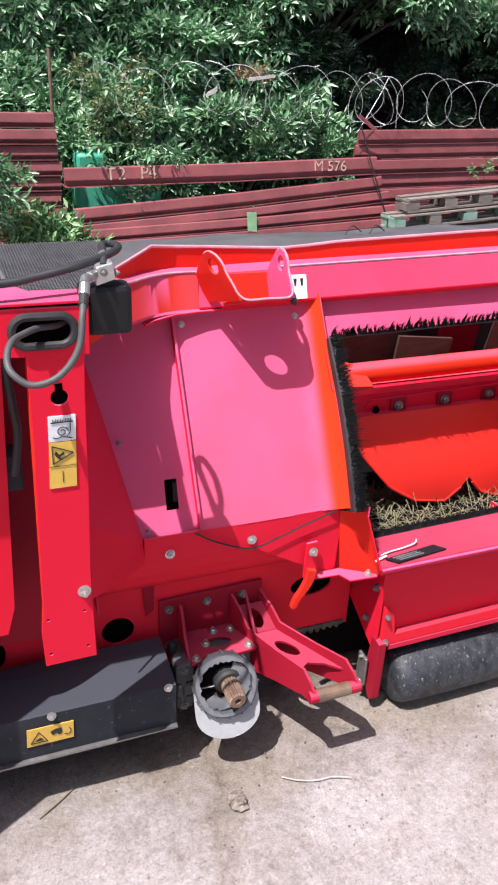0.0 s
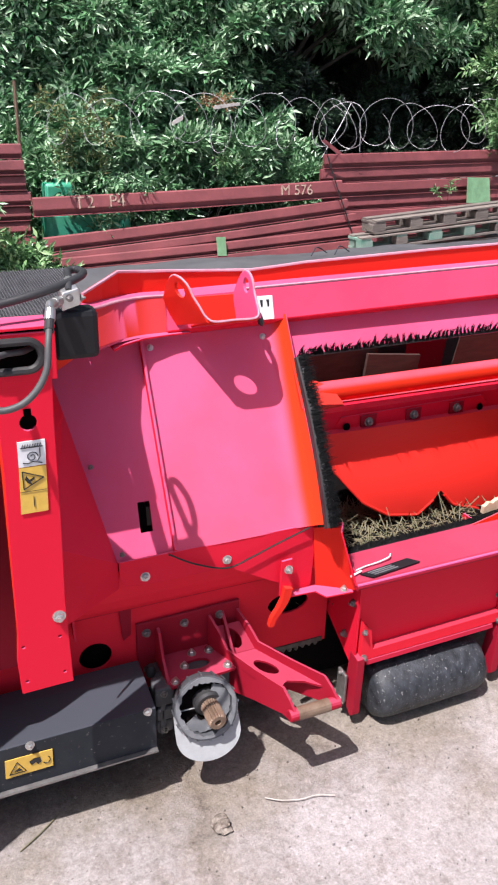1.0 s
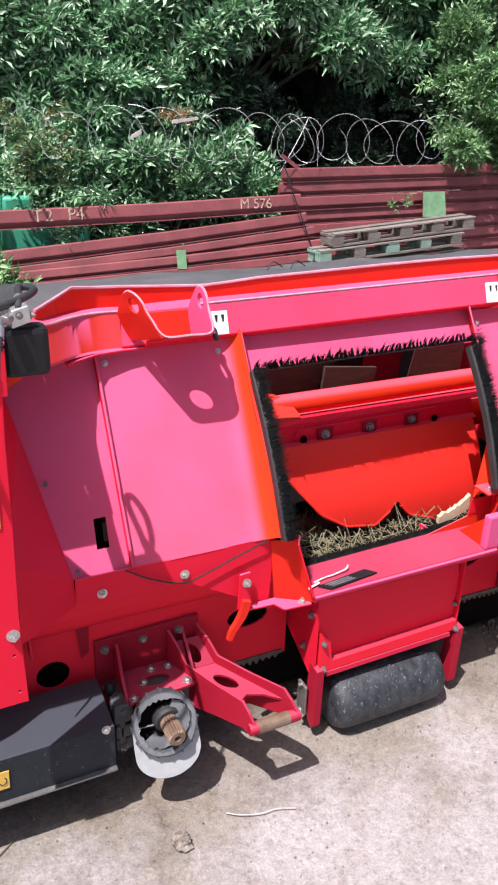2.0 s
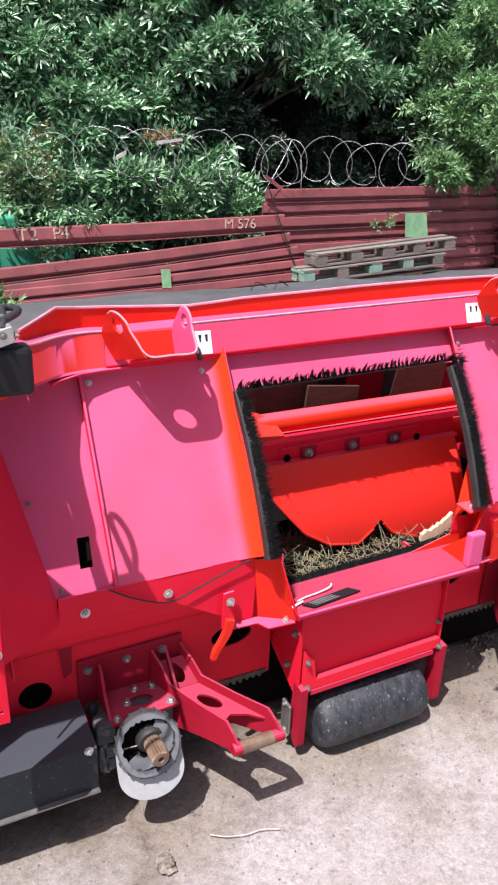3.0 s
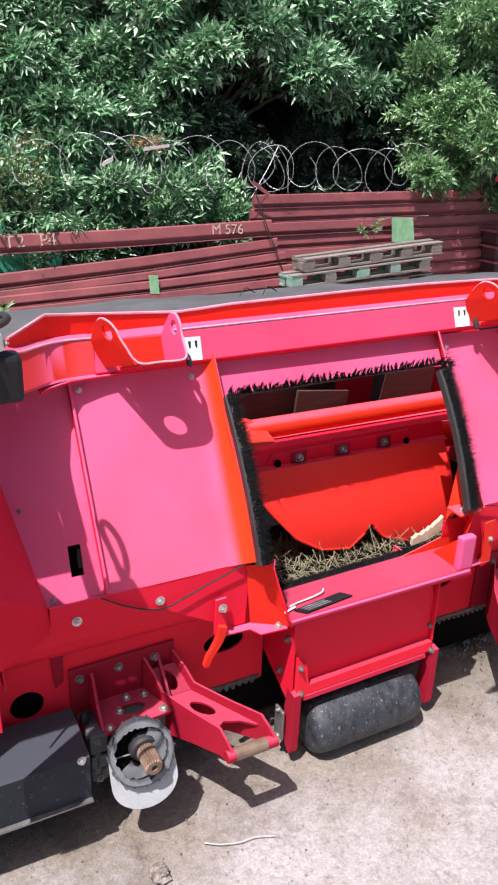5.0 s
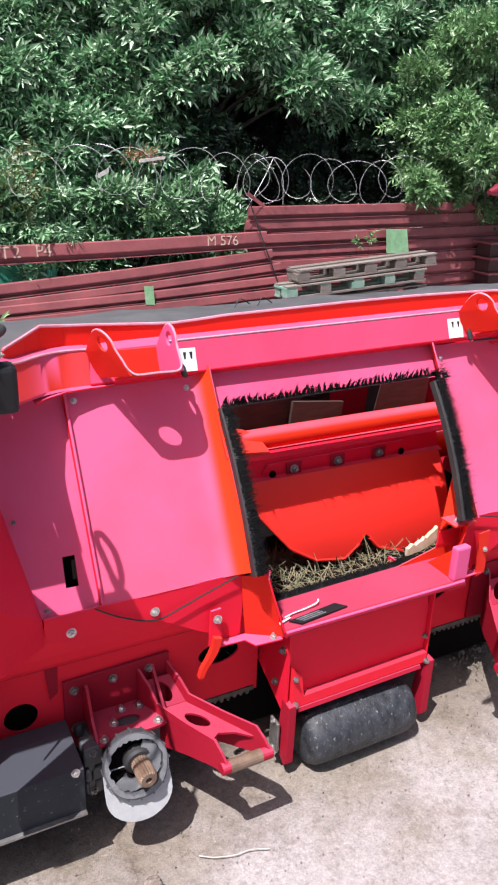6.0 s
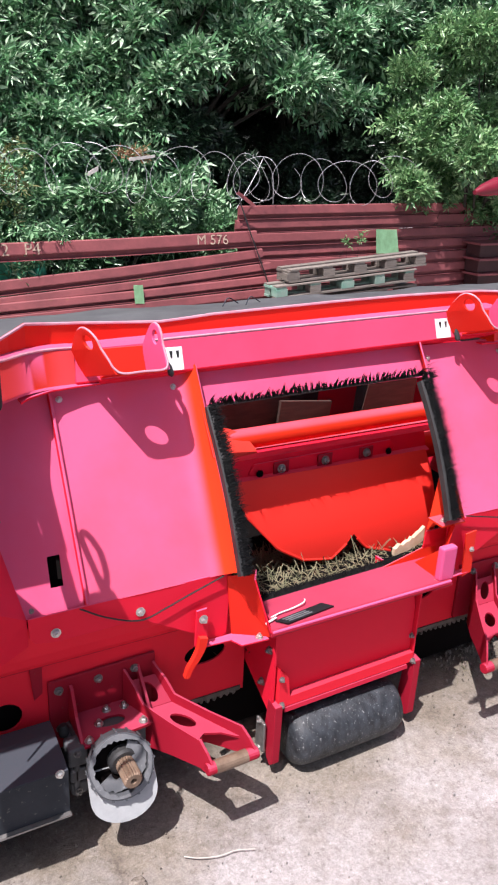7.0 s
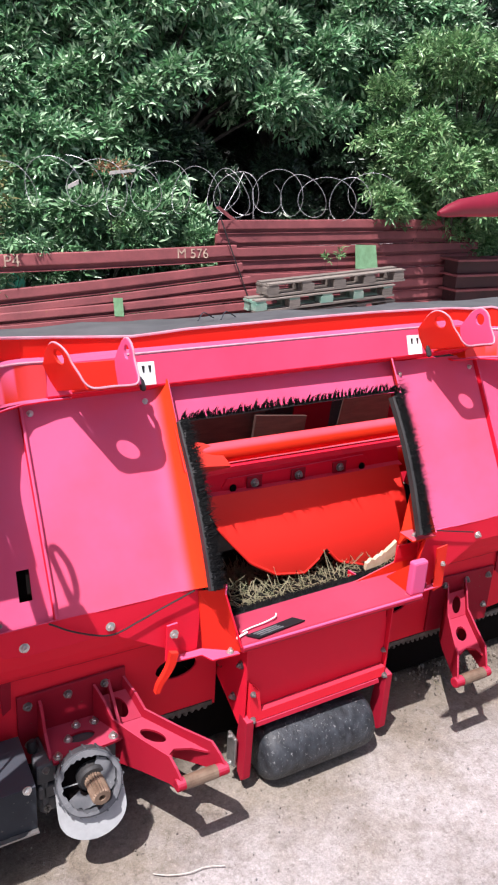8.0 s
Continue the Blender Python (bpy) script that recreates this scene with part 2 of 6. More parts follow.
def leaf_material(name, a, b, c):
    m, nt, links, bs = nodes_of(name)
    geo = nt.new("ShaderNodeNewGeometry")
    r = ramp(nt, links, geo.outputs["Random Per Island"], [(0.0, a), (0.6, b), (1.0, c)])
    tc = nt.new("ShaderNodeTexCoord")
    n = noise_node(nt, 1.3, 3, 0.5, tc.outputs["Object"], links)
    hs = nt.new("ShaderNodeHueSaturation")
    mr = nt.new("ShaderNodeMapRange")
    links.new(n.outputs["Fac"], mr.inputs[0])
    mr.inputs[3].default_value, mr.inputs[4].default_value = 0.7, 1.35
    links.new(mr.outputs[0], hs.inputs["Value"])
    links.new(r.outputs[0], hs.inputs["Color"])
    links.new(hs.outputs[0], bs.inputs["Base Color"])
    bs.inputs["Roughness"].default_value = 0.30
    bs.inputs["Specular IOR Level"].default_value = 0.5
    tr = nt.new("ShaderNodeBsdfTranslucent")
    links.new(hs.outputs[0], tr.inputs["Color"])
    mx = nt.new("ShaderNodeMixShader")
    mx.inputs[0].default_value = 0.22
    links.new(bs.outputs[0], mx.inputs[1])
    links.new(tr.outputs[0], mx.inputs[2])
    links.new(mx.outputs[0], nt["Material Output"].inputs["Surface"])
    return m


LEAF = leaf_material("dark green leaves", (0.028, 0.085, 0.038), (0.135, 0.30, 0.135), (0.42, 0.58, 0.38))
# crown leaves coloured lighter than the hedge to carry full sun
LEAF_CROWN = leaf_material("glossy sunlit leaves", (0.030, 0.098, 0.046), (0.165, 0.36, 0.17), (0.55, 0.71, 0.51))
LEAF_LIGHT = leaf_material("fresh green leaves", (0.05, 0.14, 0.05), (0.15, 0.30, 0.12), (0.32, 0.47, 0.23))
# inner and rear foliage, with its shade put into the leaf colours
LEAF_SHADE = leaf_material("leaves darkened for shade", (0.007, 0.020, 0.011), (0.018, 0.044, 0.022), (0.06, 0.11, 0.06))
LEAF_OLIVE = leaf_material("yellowing olive leaves", (0.06, 0.09, 0.03), (0.14, 0.17, 0.06), (0.24, 0.20, 0.09))
LEAF_DRY = leaf_material("withered brown leaves", (0.16, 0.09, 0.04), (0.28, 0.16, 0.08), (0.34, 0.16, 0.09))


def ground_material():
    m, nt, links, b = nodes_of("dusty concrete")
    tc = nt.new("ShaderNodeTexCoord")
    co = tc.outputs["Object"]
    big = noise_node(nt, 1.6, 5, 0.6, co, links)
    mid = noise_node(nt, 9.0, 8, 0.7, co, links)
    fine = noise_node(nt, 160.0, 6, 0.7, co, links)
    vor = nt.new("ShaderNodeTexVoronoi")
    vor.inputs["Scale"].default_value = 75.0
    links.new(co, vor.inputs["Vector"])
    r1 = ramp(nt, links, big.outputs["Fac"], [(0.35, (0.165, 0.140, 0.113)), (0.5, (0.225, 0.195, 0.162)), (0.65, (0.275, 0.245, 0.215))])
    # cleaner pale concrete where the dust has been swept off
    patch = noise_node(nt, 3.2, 7, 0.62, co, links)
    sp = nt.new("ShaderNodeSeparateXYZ")
    links.new(co, sp.inputs[0])
    # distance from the line of the machine, so that dust, soil and painted shade lie along it
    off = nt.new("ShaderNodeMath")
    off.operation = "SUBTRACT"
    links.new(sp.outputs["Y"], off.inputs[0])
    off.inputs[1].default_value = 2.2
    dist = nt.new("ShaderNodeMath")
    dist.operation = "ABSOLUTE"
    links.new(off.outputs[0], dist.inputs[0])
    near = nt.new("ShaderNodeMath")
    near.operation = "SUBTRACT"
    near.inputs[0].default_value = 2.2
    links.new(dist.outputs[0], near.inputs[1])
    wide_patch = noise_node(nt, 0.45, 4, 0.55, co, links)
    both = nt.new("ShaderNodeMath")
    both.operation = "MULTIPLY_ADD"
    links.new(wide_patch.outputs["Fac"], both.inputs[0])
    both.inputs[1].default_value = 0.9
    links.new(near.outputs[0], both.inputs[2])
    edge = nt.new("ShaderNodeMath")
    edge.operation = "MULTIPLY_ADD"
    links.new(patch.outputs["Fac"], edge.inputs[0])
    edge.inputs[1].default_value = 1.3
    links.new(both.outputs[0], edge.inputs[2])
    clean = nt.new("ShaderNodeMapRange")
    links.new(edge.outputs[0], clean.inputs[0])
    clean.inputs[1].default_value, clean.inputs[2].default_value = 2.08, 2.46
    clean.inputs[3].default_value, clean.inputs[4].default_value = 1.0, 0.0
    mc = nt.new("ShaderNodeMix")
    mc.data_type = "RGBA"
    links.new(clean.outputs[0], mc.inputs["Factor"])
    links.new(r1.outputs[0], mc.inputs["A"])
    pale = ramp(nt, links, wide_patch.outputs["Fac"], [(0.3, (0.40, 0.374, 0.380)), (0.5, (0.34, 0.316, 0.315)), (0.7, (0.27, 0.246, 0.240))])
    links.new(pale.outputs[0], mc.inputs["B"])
    # dark stains and trodden dirt
    stain = noise_node(nt, 5.5, 9, 0.72, co, links)
    r5 = ramp(nt, links, stain.outputs["Fac"], [(0.36, (0.55, 0.50, 0.45)), (0.47, (1, 1, 1))])
    # dark soil under the machine, deepened to paint its shade, and a few cracks
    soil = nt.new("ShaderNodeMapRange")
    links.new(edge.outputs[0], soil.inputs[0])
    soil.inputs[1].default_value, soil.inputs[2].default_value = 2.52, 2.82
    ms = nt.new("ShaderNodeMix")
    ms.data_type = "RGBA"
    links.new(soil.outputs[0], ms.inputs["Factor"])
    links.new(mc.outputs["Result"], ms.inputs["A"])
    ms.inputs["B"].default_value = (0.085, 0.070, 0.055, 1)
    warp = nt.new("ShaderNodeMix")
    warp.data_type = "RGBA"
    warp.inputs["Factor"].default_value = 0.35
    links.new(co, warp.inputs["A"])
    links.new(patch.outputs["Color"], warp.inputs["B"])
    crack = nt.new("ShaderNodeTexVoronoi")
    crack.feature = "DISTANCE_TO_EDGE"
    crack.inputs["Scale"].default_value = 0.55
    links.new(warp.outputs["Result"], crack.inputs["Vector"])
    r7 = ramp(nt, links, crack.outputs["Distance"], [(0.0, (0.45, 0.41, 0.37)), (0.004, (0.78, 0.74, 0.69)), (0.018, (1, 1, 1))])
    speck = noise_node(nt, 90.0, 3, 0.6, co, links)
    r6 = ramp(nt, links, speck.outputs["Fac"], [(0.26, (0.55, 0.53, 0.51)), (0.36, (0.96, 0.96, 0.95)), (0.62, (1.03, 1.03, 1.03)), (0.72, (1.3, 1.3, 1.3))])
    r2 = ramp(nt, links, mid.outputs["Fac"], [(0.30, (0.72, 0.68, 0.64)), (0.50, (1, 1, 1))])
    r3 = ramp(nt, links, fine.outputs["Fac"], [(0.3, (0.62, 0.61, 0.60)), (0.62, (1.08, 1.08, 1.08))])
    r4 = ramp(nt, links, vor.outputs["Distance"], [(0.0, (1.25, 1.25, 1.25)), (0.22, (1.0, 1.0, 1.0)), (0.7, (0.9, 0.9, 0.9))])
    col = ms.outputs["Result"]
    blotch = noise_node(nt, 4.2, 6, 0.68, co, links)
    r8 = ramp(nt, links, blotch.outputs["Fac"], [(0.40, (0.76, 0.745, 0.73)), (0.50, (0.93, 0.925, 0.92)), (0.60, (1.06, 1.06, 1.07))])
    grit = noise_node(nt, 48.0, 5, 0.75, co, links)
    r9 = ramp(nt, links, grit.outputs["Fac"], [(0.34, (0.72, 0.70, 0.68)), (0.48, (1, 1, 1)), (0.66, (1.16, 1.15, 1.15))])
    for r, f in ((r2, 0.75), (r3, 0.8), (r4, 0.5), (r5, 0.5), (r6, 1.0), (r7, 0.6), (r8, 0.5), (r9, 0.85)):
        mx = nt.new("ShaderNodeMix")
        mx.data_type, mx.blend_type = "RGBA", "MULTIPLY"
        mx.inputs["Factor"].default_value = f
        links.new(col, mx.inputs["A"])
        links.new(r.outputs[0], mx.inputs["B"])
        col = mx.outputs["Result"]
    links.new(col, b.inputs["Base Color"])
    b.inputs["Roughness"].default_value = 0.9
    add = nt.new("ShaderNodeMath")
    add.operation = "ADD"
    links.new(fine.outputs["Fac"], add.inputs[0])
    links.new(mid.outputs["Fac"], add.inputs[1])
    bp = nt.new("ShaderNodeBump")
    bp.inputs["Strength"].default_value, bp.inputs["Distance"].default_value = 0.55, 0.006
    links.new(add.outputs[0], bp.inputs["Height"])
    links.new(bp.outputs[0], b.inputs["Normal"])
    return m


CONCRETE = ground_material()

# ---------------------------------------------------------------- mesh helpers
def part(name, bm, mat, parent=None, label="", bevel=0.0, smooth=False):
    """Links a bmesh as one mesh object, in world coordinates, under a thing or a part."""
    bmesh.ops.recalc_face_normals(bm, faces=bm.faces[:])
    me = bpy.data.meshes.new(name)
    bm.to_mesh(me)
    bm.free()
    me.materials.append(mat)
    if smooth:
        me.shade_smooth()
        me.set_sharp_from_angle(angle=radians(38))
    ob = new(name, me)
    if bevel:
        md = ob.modifiers.new("edges", "BEVEL")
        md.width, md.segments, md.limit_method, md.angle_limit = bevel, 2, "ANGLE", radians(40)
    if parent:
        ob.parent = parent
        ob.matrix_parent_inverse = parent.matrix_basis.inverted() if parent.type == "EMPTY" else Matrix()
    if label:
        ob["label"] = label
    return ob


def thing(name, at, label, category, group="", kind=""):
    ob = new(name)
    ob.location = at
    ob.empty_display_size = 0.1
    ob.matrix_basis = Matrix.Translation(at)
    return tagged(ob, label, category, group, kind)


def box(x0, x1, y0, y1, z0, z1, bm=None):
    bm = bm or bmesh.new()
    v = [bm.verts.new((x, y, z)) for z in (z0, z1) for y in (y0, y1) for x in (x0, x1)]
    for f in ((0, 1, 3, 2), (4, 6, 7, 5), (0, 4, 5, 1), (2, 3, 7, 6), (0, 2, 6, 4), (1, 5, 7, 3)):
        bm.faces.new([v[i] for i in f])
    return bm


def plate(outline, depth, holes=(), bm=None):
    """A flat plate: a planar 3D outline with holes, grown along depth (a vector)."""
    bm = bm or bmesh.new()
    edges = []
    for loop in (outline, *holes):
        vs = [bm.verts.new(p) for p in loop]
        edges += [bm.edges.new((a, b)) for a, b in zip(vs, vs[1:] + vs[:1])]
    if holes or len(outline) > 4:
        faces = [g for g in bmesh.ops.triangle_fill(bm, edges=edges, use_beauty=True)["geom"] if isinstance(g, bmesh.types.BMFace)]
    else:
        faces = [bm.faces.new([e.verts[0] for e in edges])]
    grown = bmesh.ops.extrude_face_region(bm, geom=faces)["geom"]
    bmesh.ops.translate(bm, verts=[g for g in grown if isinstance(g, bmesh.types.BMVert)], vec=depth)
    return bm


def plate_y(poly, y, thick, holes=(), bm=None):
    return plate([(a, y, b) for a, b in poly], (0, thick, 0), [[(a, y, b) for a, b in h] for h in holes], bm)


def plate_x(poly, x, thick, holes=(), bm=None):
    return plate([(x, a, b) for a, b in poly], (thick, 0, 0), [[(x, a, b) for a, b in h] for h in holes], bm)


def plate_z(poly, z, thick, holes=(), bm=None):
    return plate([(a, b, z) for a, b in poly], (0, 0, thick), [[(a, b, z) for a, b in h] for h in holes], bm)


def oval(cx, cy, rx, ry, n=18, turn=0.0):
    c, s = math.cos(turn), math.sin(turn)
    pts = [(rx * math.cos(2 * math.pi * i / n), ry * math.sin(2 * math.pi * i / n)) for i in range(n)]
    return [(cx + a * c - b * s, cy + a * s + b * c) for a, b in pts]


def basis(axis):
    z = Vector(axis).normalized()
    x = z.orthogonal().normalized()
    return x, z.cross(x), z


def lathe(profile, origin, axis, n=24, bm=None, caps=True):
    """Turns (radius, height) pairs round an axis."""
    bm = bm or bmesh.new()
    x, y, z = basis(axis)
    o = Vector(origin)
    rings = []
    for r, h in profile:
        rings.append([bm.verts.new(o + z * h + (x * math.cos(2 * math.pi * i / n) + y * math.sin(2 * math.pi * i / n)) * max(r, 1e-4)) for i in range(n)])
    for a, b in zip(rings, rings[1:]):
        for i in range(n):
            bm.faces.new((a[i], a[(i + 1) % n], b[(i + 1) % n], b[i]))
    if caps:
        bm.faces.new(rings[0])
        bm.faces.new(rings[-1])
    return bm


def rod(a, b, r, n=12, bm=None):
    a, b = Vector(a), Vector(b)
    return lathe([(r, 0), (r, (b - a).length)], a, b - a, n, bm)


def smooth_path(pts, steps=8):
    """A curve through the points."""
    p = [Vector(q) for q in pts]
    p = [p[0] * 2 - p[1], *p, p[-1] * 2 - p[-2]]
    out = []
    for a, b, c, d in zip(p, p[1:], p[2:], p[3:]):
        for i in range(steps):
            t = i / steps
            out.append(0.5 * (2 * b + (c - a) * t + (2 * a - 5 * b + 4 * c - d) * t * t + (3 * b - a - 3 * c + d) * t ** 3))
    return out + [p[-2]]


def tube(pts, r, n=10, bm=None):
    """A round tube along a list of points; r is a radius or one for each point."""
    bm = bm or bmesh.new()
    pts = [Vector(q) for q in pts]
    rs = r if isinstance(r, (list, tuple)) else [r] * len(pts)
    side = (pts[1] - pts[0]).orthogonal().normalized()
    rings = []
    for i, p in enumerate(pts):
        d = (pts[min(i + 1, len(pts) - 1)] - pts[max(i - 1, 0)]).normalized()
        side = (side - d * side.dot(d)).normalized()
        up = d.cross(side)
        rings.append([bm.verts.new(p + (side * math.cos(2 * math.pi * k / n) + up * math.sin(2 * math.pi * k / n)) * rs[i]) for k in range(n)])
    for a, b in zip(rings, rings[1:]):
        for k in range(n):
            bm.faces.new((a[k], a[(k + 1) % n], b[(k + 1) % n], b[k]))
    bm.faces.new(rings[0])
    bm.faces.new(rings[-1])
    return bm


def bolt(parent, at, axis, size=0.010, mat=None, washer=1.45):
    """A hexagon bolt head on a washer."""
    size = size * 0.8
    bm = lathe([(size * washer, 0), (size * washer, size * 0.25)], at, axis, 16)
    head = Vector(at) + Vector(axis).normalized() * size * 0.25
    lathe([(size * 1.1, 0), (size * 1.1, size * 0.75), (size * 0.85, size * 0.95)], head, axis, 6, bm)
    tip = head + Vector(axis).normalized() * size * 0.95
    lathe([(size * 0.55, 0), (size * 0.5, size * 0.6)], tip, axis, 10, bm)
    return part("bolt", bm, mat or ZINC, parent)


def sheet(rows, thick, bm=None):
    """A bent sheet from rows of points (a grid), given a thickness along its normals."""
    bm = bm or bmesh.new()
    grid = [[bm.verts.new(p) for p in row] for row in rows]
    faces = []
    for a, b in zip(grid, grid[1:]):
        for i in range(len(a) - 1):
            faces.append(bm.faces.new((a[i], a[i + 1], b[i + 1], b[i])))
    bmesh.ops.recalc_face_normals(bm, faces=faces)
    bmesh.ops.solidify(bm, geom=faces, thickness=thick)
    return bm


# ---------------------------------------------------------------- ground
def build_ground():
    xs = np.concatenate([np.linspace(-300, -3, 10), np.linspace(-2, 5, 120), np.linspace(6, 300, 10)])
    ys = np.concatenate([np.linspace(-300, -1, 8), np.linspace(0, 4, 80), np.linspace(5, 20, 16), np.linspace(30, 400, 8)])
    bm = bmesh.new()
    grid = []
    for y in ys:
        row = []
        for x in xs:
            z = 0.0
            if -2 <= x <= 5 and 0 <= y <= 4:
                z = 0.006 * noise.noise((x * 1.3, y * 1.3, 0)) + 0.0035 * noise.noise((x * 6, y * 6, 3)) - 0.006
            row.append(bm.verts.new((x, y, z)))
        grid.append(row)
    for a, b in zip(grid, grid[1:]):
        for i in range(len(a) - 1):
            bm.faces.new((a[i], a[i + 1], b[i + 1], b[i]))
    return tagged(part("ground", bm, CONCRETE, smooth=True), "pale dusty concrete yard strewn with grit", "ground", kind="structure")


ground = build_ground()

# ---------------------------------------------------------------- the harvester header
C = 1.159                                    # middle of the machine along x
header = thing("crop_header", (C, 1.7, 0), "bright red forage harvester header standing on the concrete yard", "harvester header")


def panel_y(z):
    return 1.41 + (z - 0.63) * 0.585


OUT = Vector((0, -1, 0.585)).normalized()    # out of the leaning rear panels


def rear_panel(s):
    """One leaning sheet beside the feed opening, with its edge rolled out towards the opening."""
    prof = [(0.715, 0.0), (0.60, 0.003), (0.50, 0.003), (0.43, 0.0), (0.415, 0.001), (0.403, 0.0035), (0.393, 0.008), (0.384, 0.0145), (0.376, 0.0235), (0.369, 0.034), (0.3635, 0.045), (0.359, 0.056), (0.354, 0.070)]
    rows = []
    for i in range(9):
        z = 0.628 + (1.075 - 0.628) * i / 8
        k = 0.70 + 0.3 * (1 - i / 8)
        rows.append([Vector((C + s * u, panel_y(z), z)) + OUT * off * k for u, off in prof])
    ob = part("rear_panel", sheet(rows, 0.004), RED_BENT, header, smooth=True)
    for u in (0.694, 0.408):
        bolt(ob, Vector((C + s * u, panel_y(1.040), 1.040)) + OUT * 0.005, OUT, 0.007)
    return ob


def outer_panel(s):
    o = [(0.715, 1.06), (0.96, 1.06), (0.913, 0.93), (0.85, 0.628), (0.715, 0.628)]
    hole = [(0.782, 0.736), (0.753, 0.736), (0.756, 0.676), (0.785, 0.676)]
    f = lambda p: (C + s * p[0], panel_y(p[1]) + 0.004, p[1])
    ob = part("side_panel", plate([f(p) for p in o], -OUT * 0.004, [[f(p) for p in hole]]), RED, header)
    part("slot_backing", plate([Vector(f(p)) - OUT * 0.05 + Vector((0, 0, d)) for p, d in zip(hole, (.03, .03, -.03, -.03))], -OUT * 0.004), DARK_VOID, header)
    # standing rib between the two sheets
    rib = []
    for z in (0.632, 1.06):
        y = panel_y(z)
        rib.append((y, z))
    out = [(rib[0][0], rib[0][1]), (rib[1][0], rib[1][1]), (rib[1][0] - 0.016, rib[1][1] + 0.008), (rib[0][0] - 0.016, rib[0][1] + 0.008)]
    part("rib", plate_x(out, C + s * 0.719, 0.007), RED, header, bevel=0.002)
    return ob


def apron(s):
    o = [(0.847, 0.634), (0.846, 0.585), (0.834, 0.566), (0.788, 0.558), (0.589, 0.560), (0.442, 0.475), (0.360, 0.440), (0.350, 0.634)]
    part("apron", plate([(C + s * u, 1.404 - (z - 0.5) * 0.0, z) for u, z in o], (0, 0.005, 0)), RED, header, bevel=0.0015)
    for u in (0.788, 0.589):
        bolt(header, (C + s * u, 1.404, 0.583), (0, -1, 0.1), 0.010)
    # folded gusset beside the opening
    g = [(0.364, 1.400, 0.625), (0.318, 1.345, 0.650), (0.262, 1.345, 0.452), (0.345, 1.398, 0.440)]
    part("gusset", plate([(C + s * a, b, c) for a, b, c in g], (0, 0.004, -0.002)), RED_GLOW, header)
    # bracket with its bolt and a curved catch
    br = [(0.452, 0.556), (0.424, 0.558), (0.420, 0.470), (0.455, 0.455)]
    b = part("catch_bracket", plate_y([(C + s * u, z) for u, z in br], 1.385, 0.006), RED, header, bevel=0.001)
    bolt(b, (C + s * 0.434, 1.385, 0.530), (0, -1, 0), 0.010)
    line = smooth_path([(0.436, 0, 0.482), (0.443, 0, 0.450), (0.456, 0, 0.424), (0.472, 0, 0.400), (0.480, 0, 0.376)], 5)
    half = [0.011 - 0.005 * k / (len(line) - 1) for k in range(len(line))]
    curve = [(p.x + h, p.z + 0.3 * h) for p, h in zip(line, half)] + [(p.x - h, p.z - 0.3 * h) for p, h in zip(line[::-1], half[::-1])]
    if s < 0:
        part("catch", plate_y([(C + s * u, z) for u, z in curve], 1.372, 0.014), RED_GLOW, b)
    else:
        part("catch_web", plate_y([(C + 0.405, 0.585), (C + 0.444, 0.590), (C + 0.448, 0.450), (C + 0.415, 0.440)], 1.380, 0.004), RED_GLOW, b)
    tray = [(0.440, 1.380), (0.36, 1.376), (0.345, 1.345), (0.27, 1.34), (0.27, 1.40), (0.440, 1.40)]
    part("ledge", plate_z([(C + s * a, y) for a, y in tray], 0.448, 0.005), RED, header, bevel=0.001)
    bolt(header, (C + s * 0.29, 1.355, 0.453), (0, 0, 1), 0.009)


def brush_strip(s, rng):
    """Rubber holder and bristles along one side of the opening."""
    a, b = (Vector((C - 0.352, 1.572, 1.003)), Vector((C - 0.358, 1.348, 0.652))) if s < 0 else (Vector((C + 0.316, 1.568, 1.000)), Vector((C + 0.290, 1.352, 0.665)))
    wide = 0.009 if s < 0 else 0.012
    d = (b - a).normalized()
    prof = [Vector((-0.006, 0, 0)), Vector((-0.006, -0.016, 0.010)), Vector((wide, -0.018, 0.011)), Vector((wide, -0.002, 0.001))]
    mid = [a.lerp(b, t) + Vector((0, -0.012 * math.sin(t * math.pi), 0.012 * math.sin(t * math.pi))) for t in np.linspace(0, 1, 9)]
    bm = bmesh.new()
    rings = [[bm.verts.new(m + p) for p in prof] for m in mid]
    for q, r in zip(rings, rings[1:]):
        for i in range(4):
            bm.faces.new((q[i], q[(i + 1) % 4], r[(i + 1) % 4], r[i]))
    bm.faces.new(rings[0])
    bm.faces.new(rings[-1])
    holder = part("brush_holder", bm, BLACK_RUBBER, header, "black rubber brush holder")
    bm = bmesh.new()
    for k in range(1900 if s < 0 else 3000):
        t = rng.random()
        p = a.lerp(b, t) + Vector((0, -0.012 * math.sin(t * math.pi) - 0.016, 0.012 * math.sin(t * math.pi) + 0.01))
        way = Vector((1.0, rng.normal(0, 0.22) + 0.25, rng.normal(0, 0.25))).normalized() * rng.uniform(0.016, 0.042) * (1.0 if s < 0 else 1.25)
        p = p + Vector((wide + rng.uniform(-0.012, 0.0), rng.uniform(-0.006, 0.006), 0))
        w = d * 0.0011
        vs = [bm.verts.new(q) for q in (p - w, p + w, p + way)]
        bm.faces.new(vs)
        w2 = Vector((0, 0.0011, 0))
        vs = [bm.verts.new(q) for q in (p - w2, p + w2, p + way)]
        bm.faces.new(vs)
    tagged(part("bristles", bm, LIP_RUBBER, holder, "black bristles"), kind="stuff")


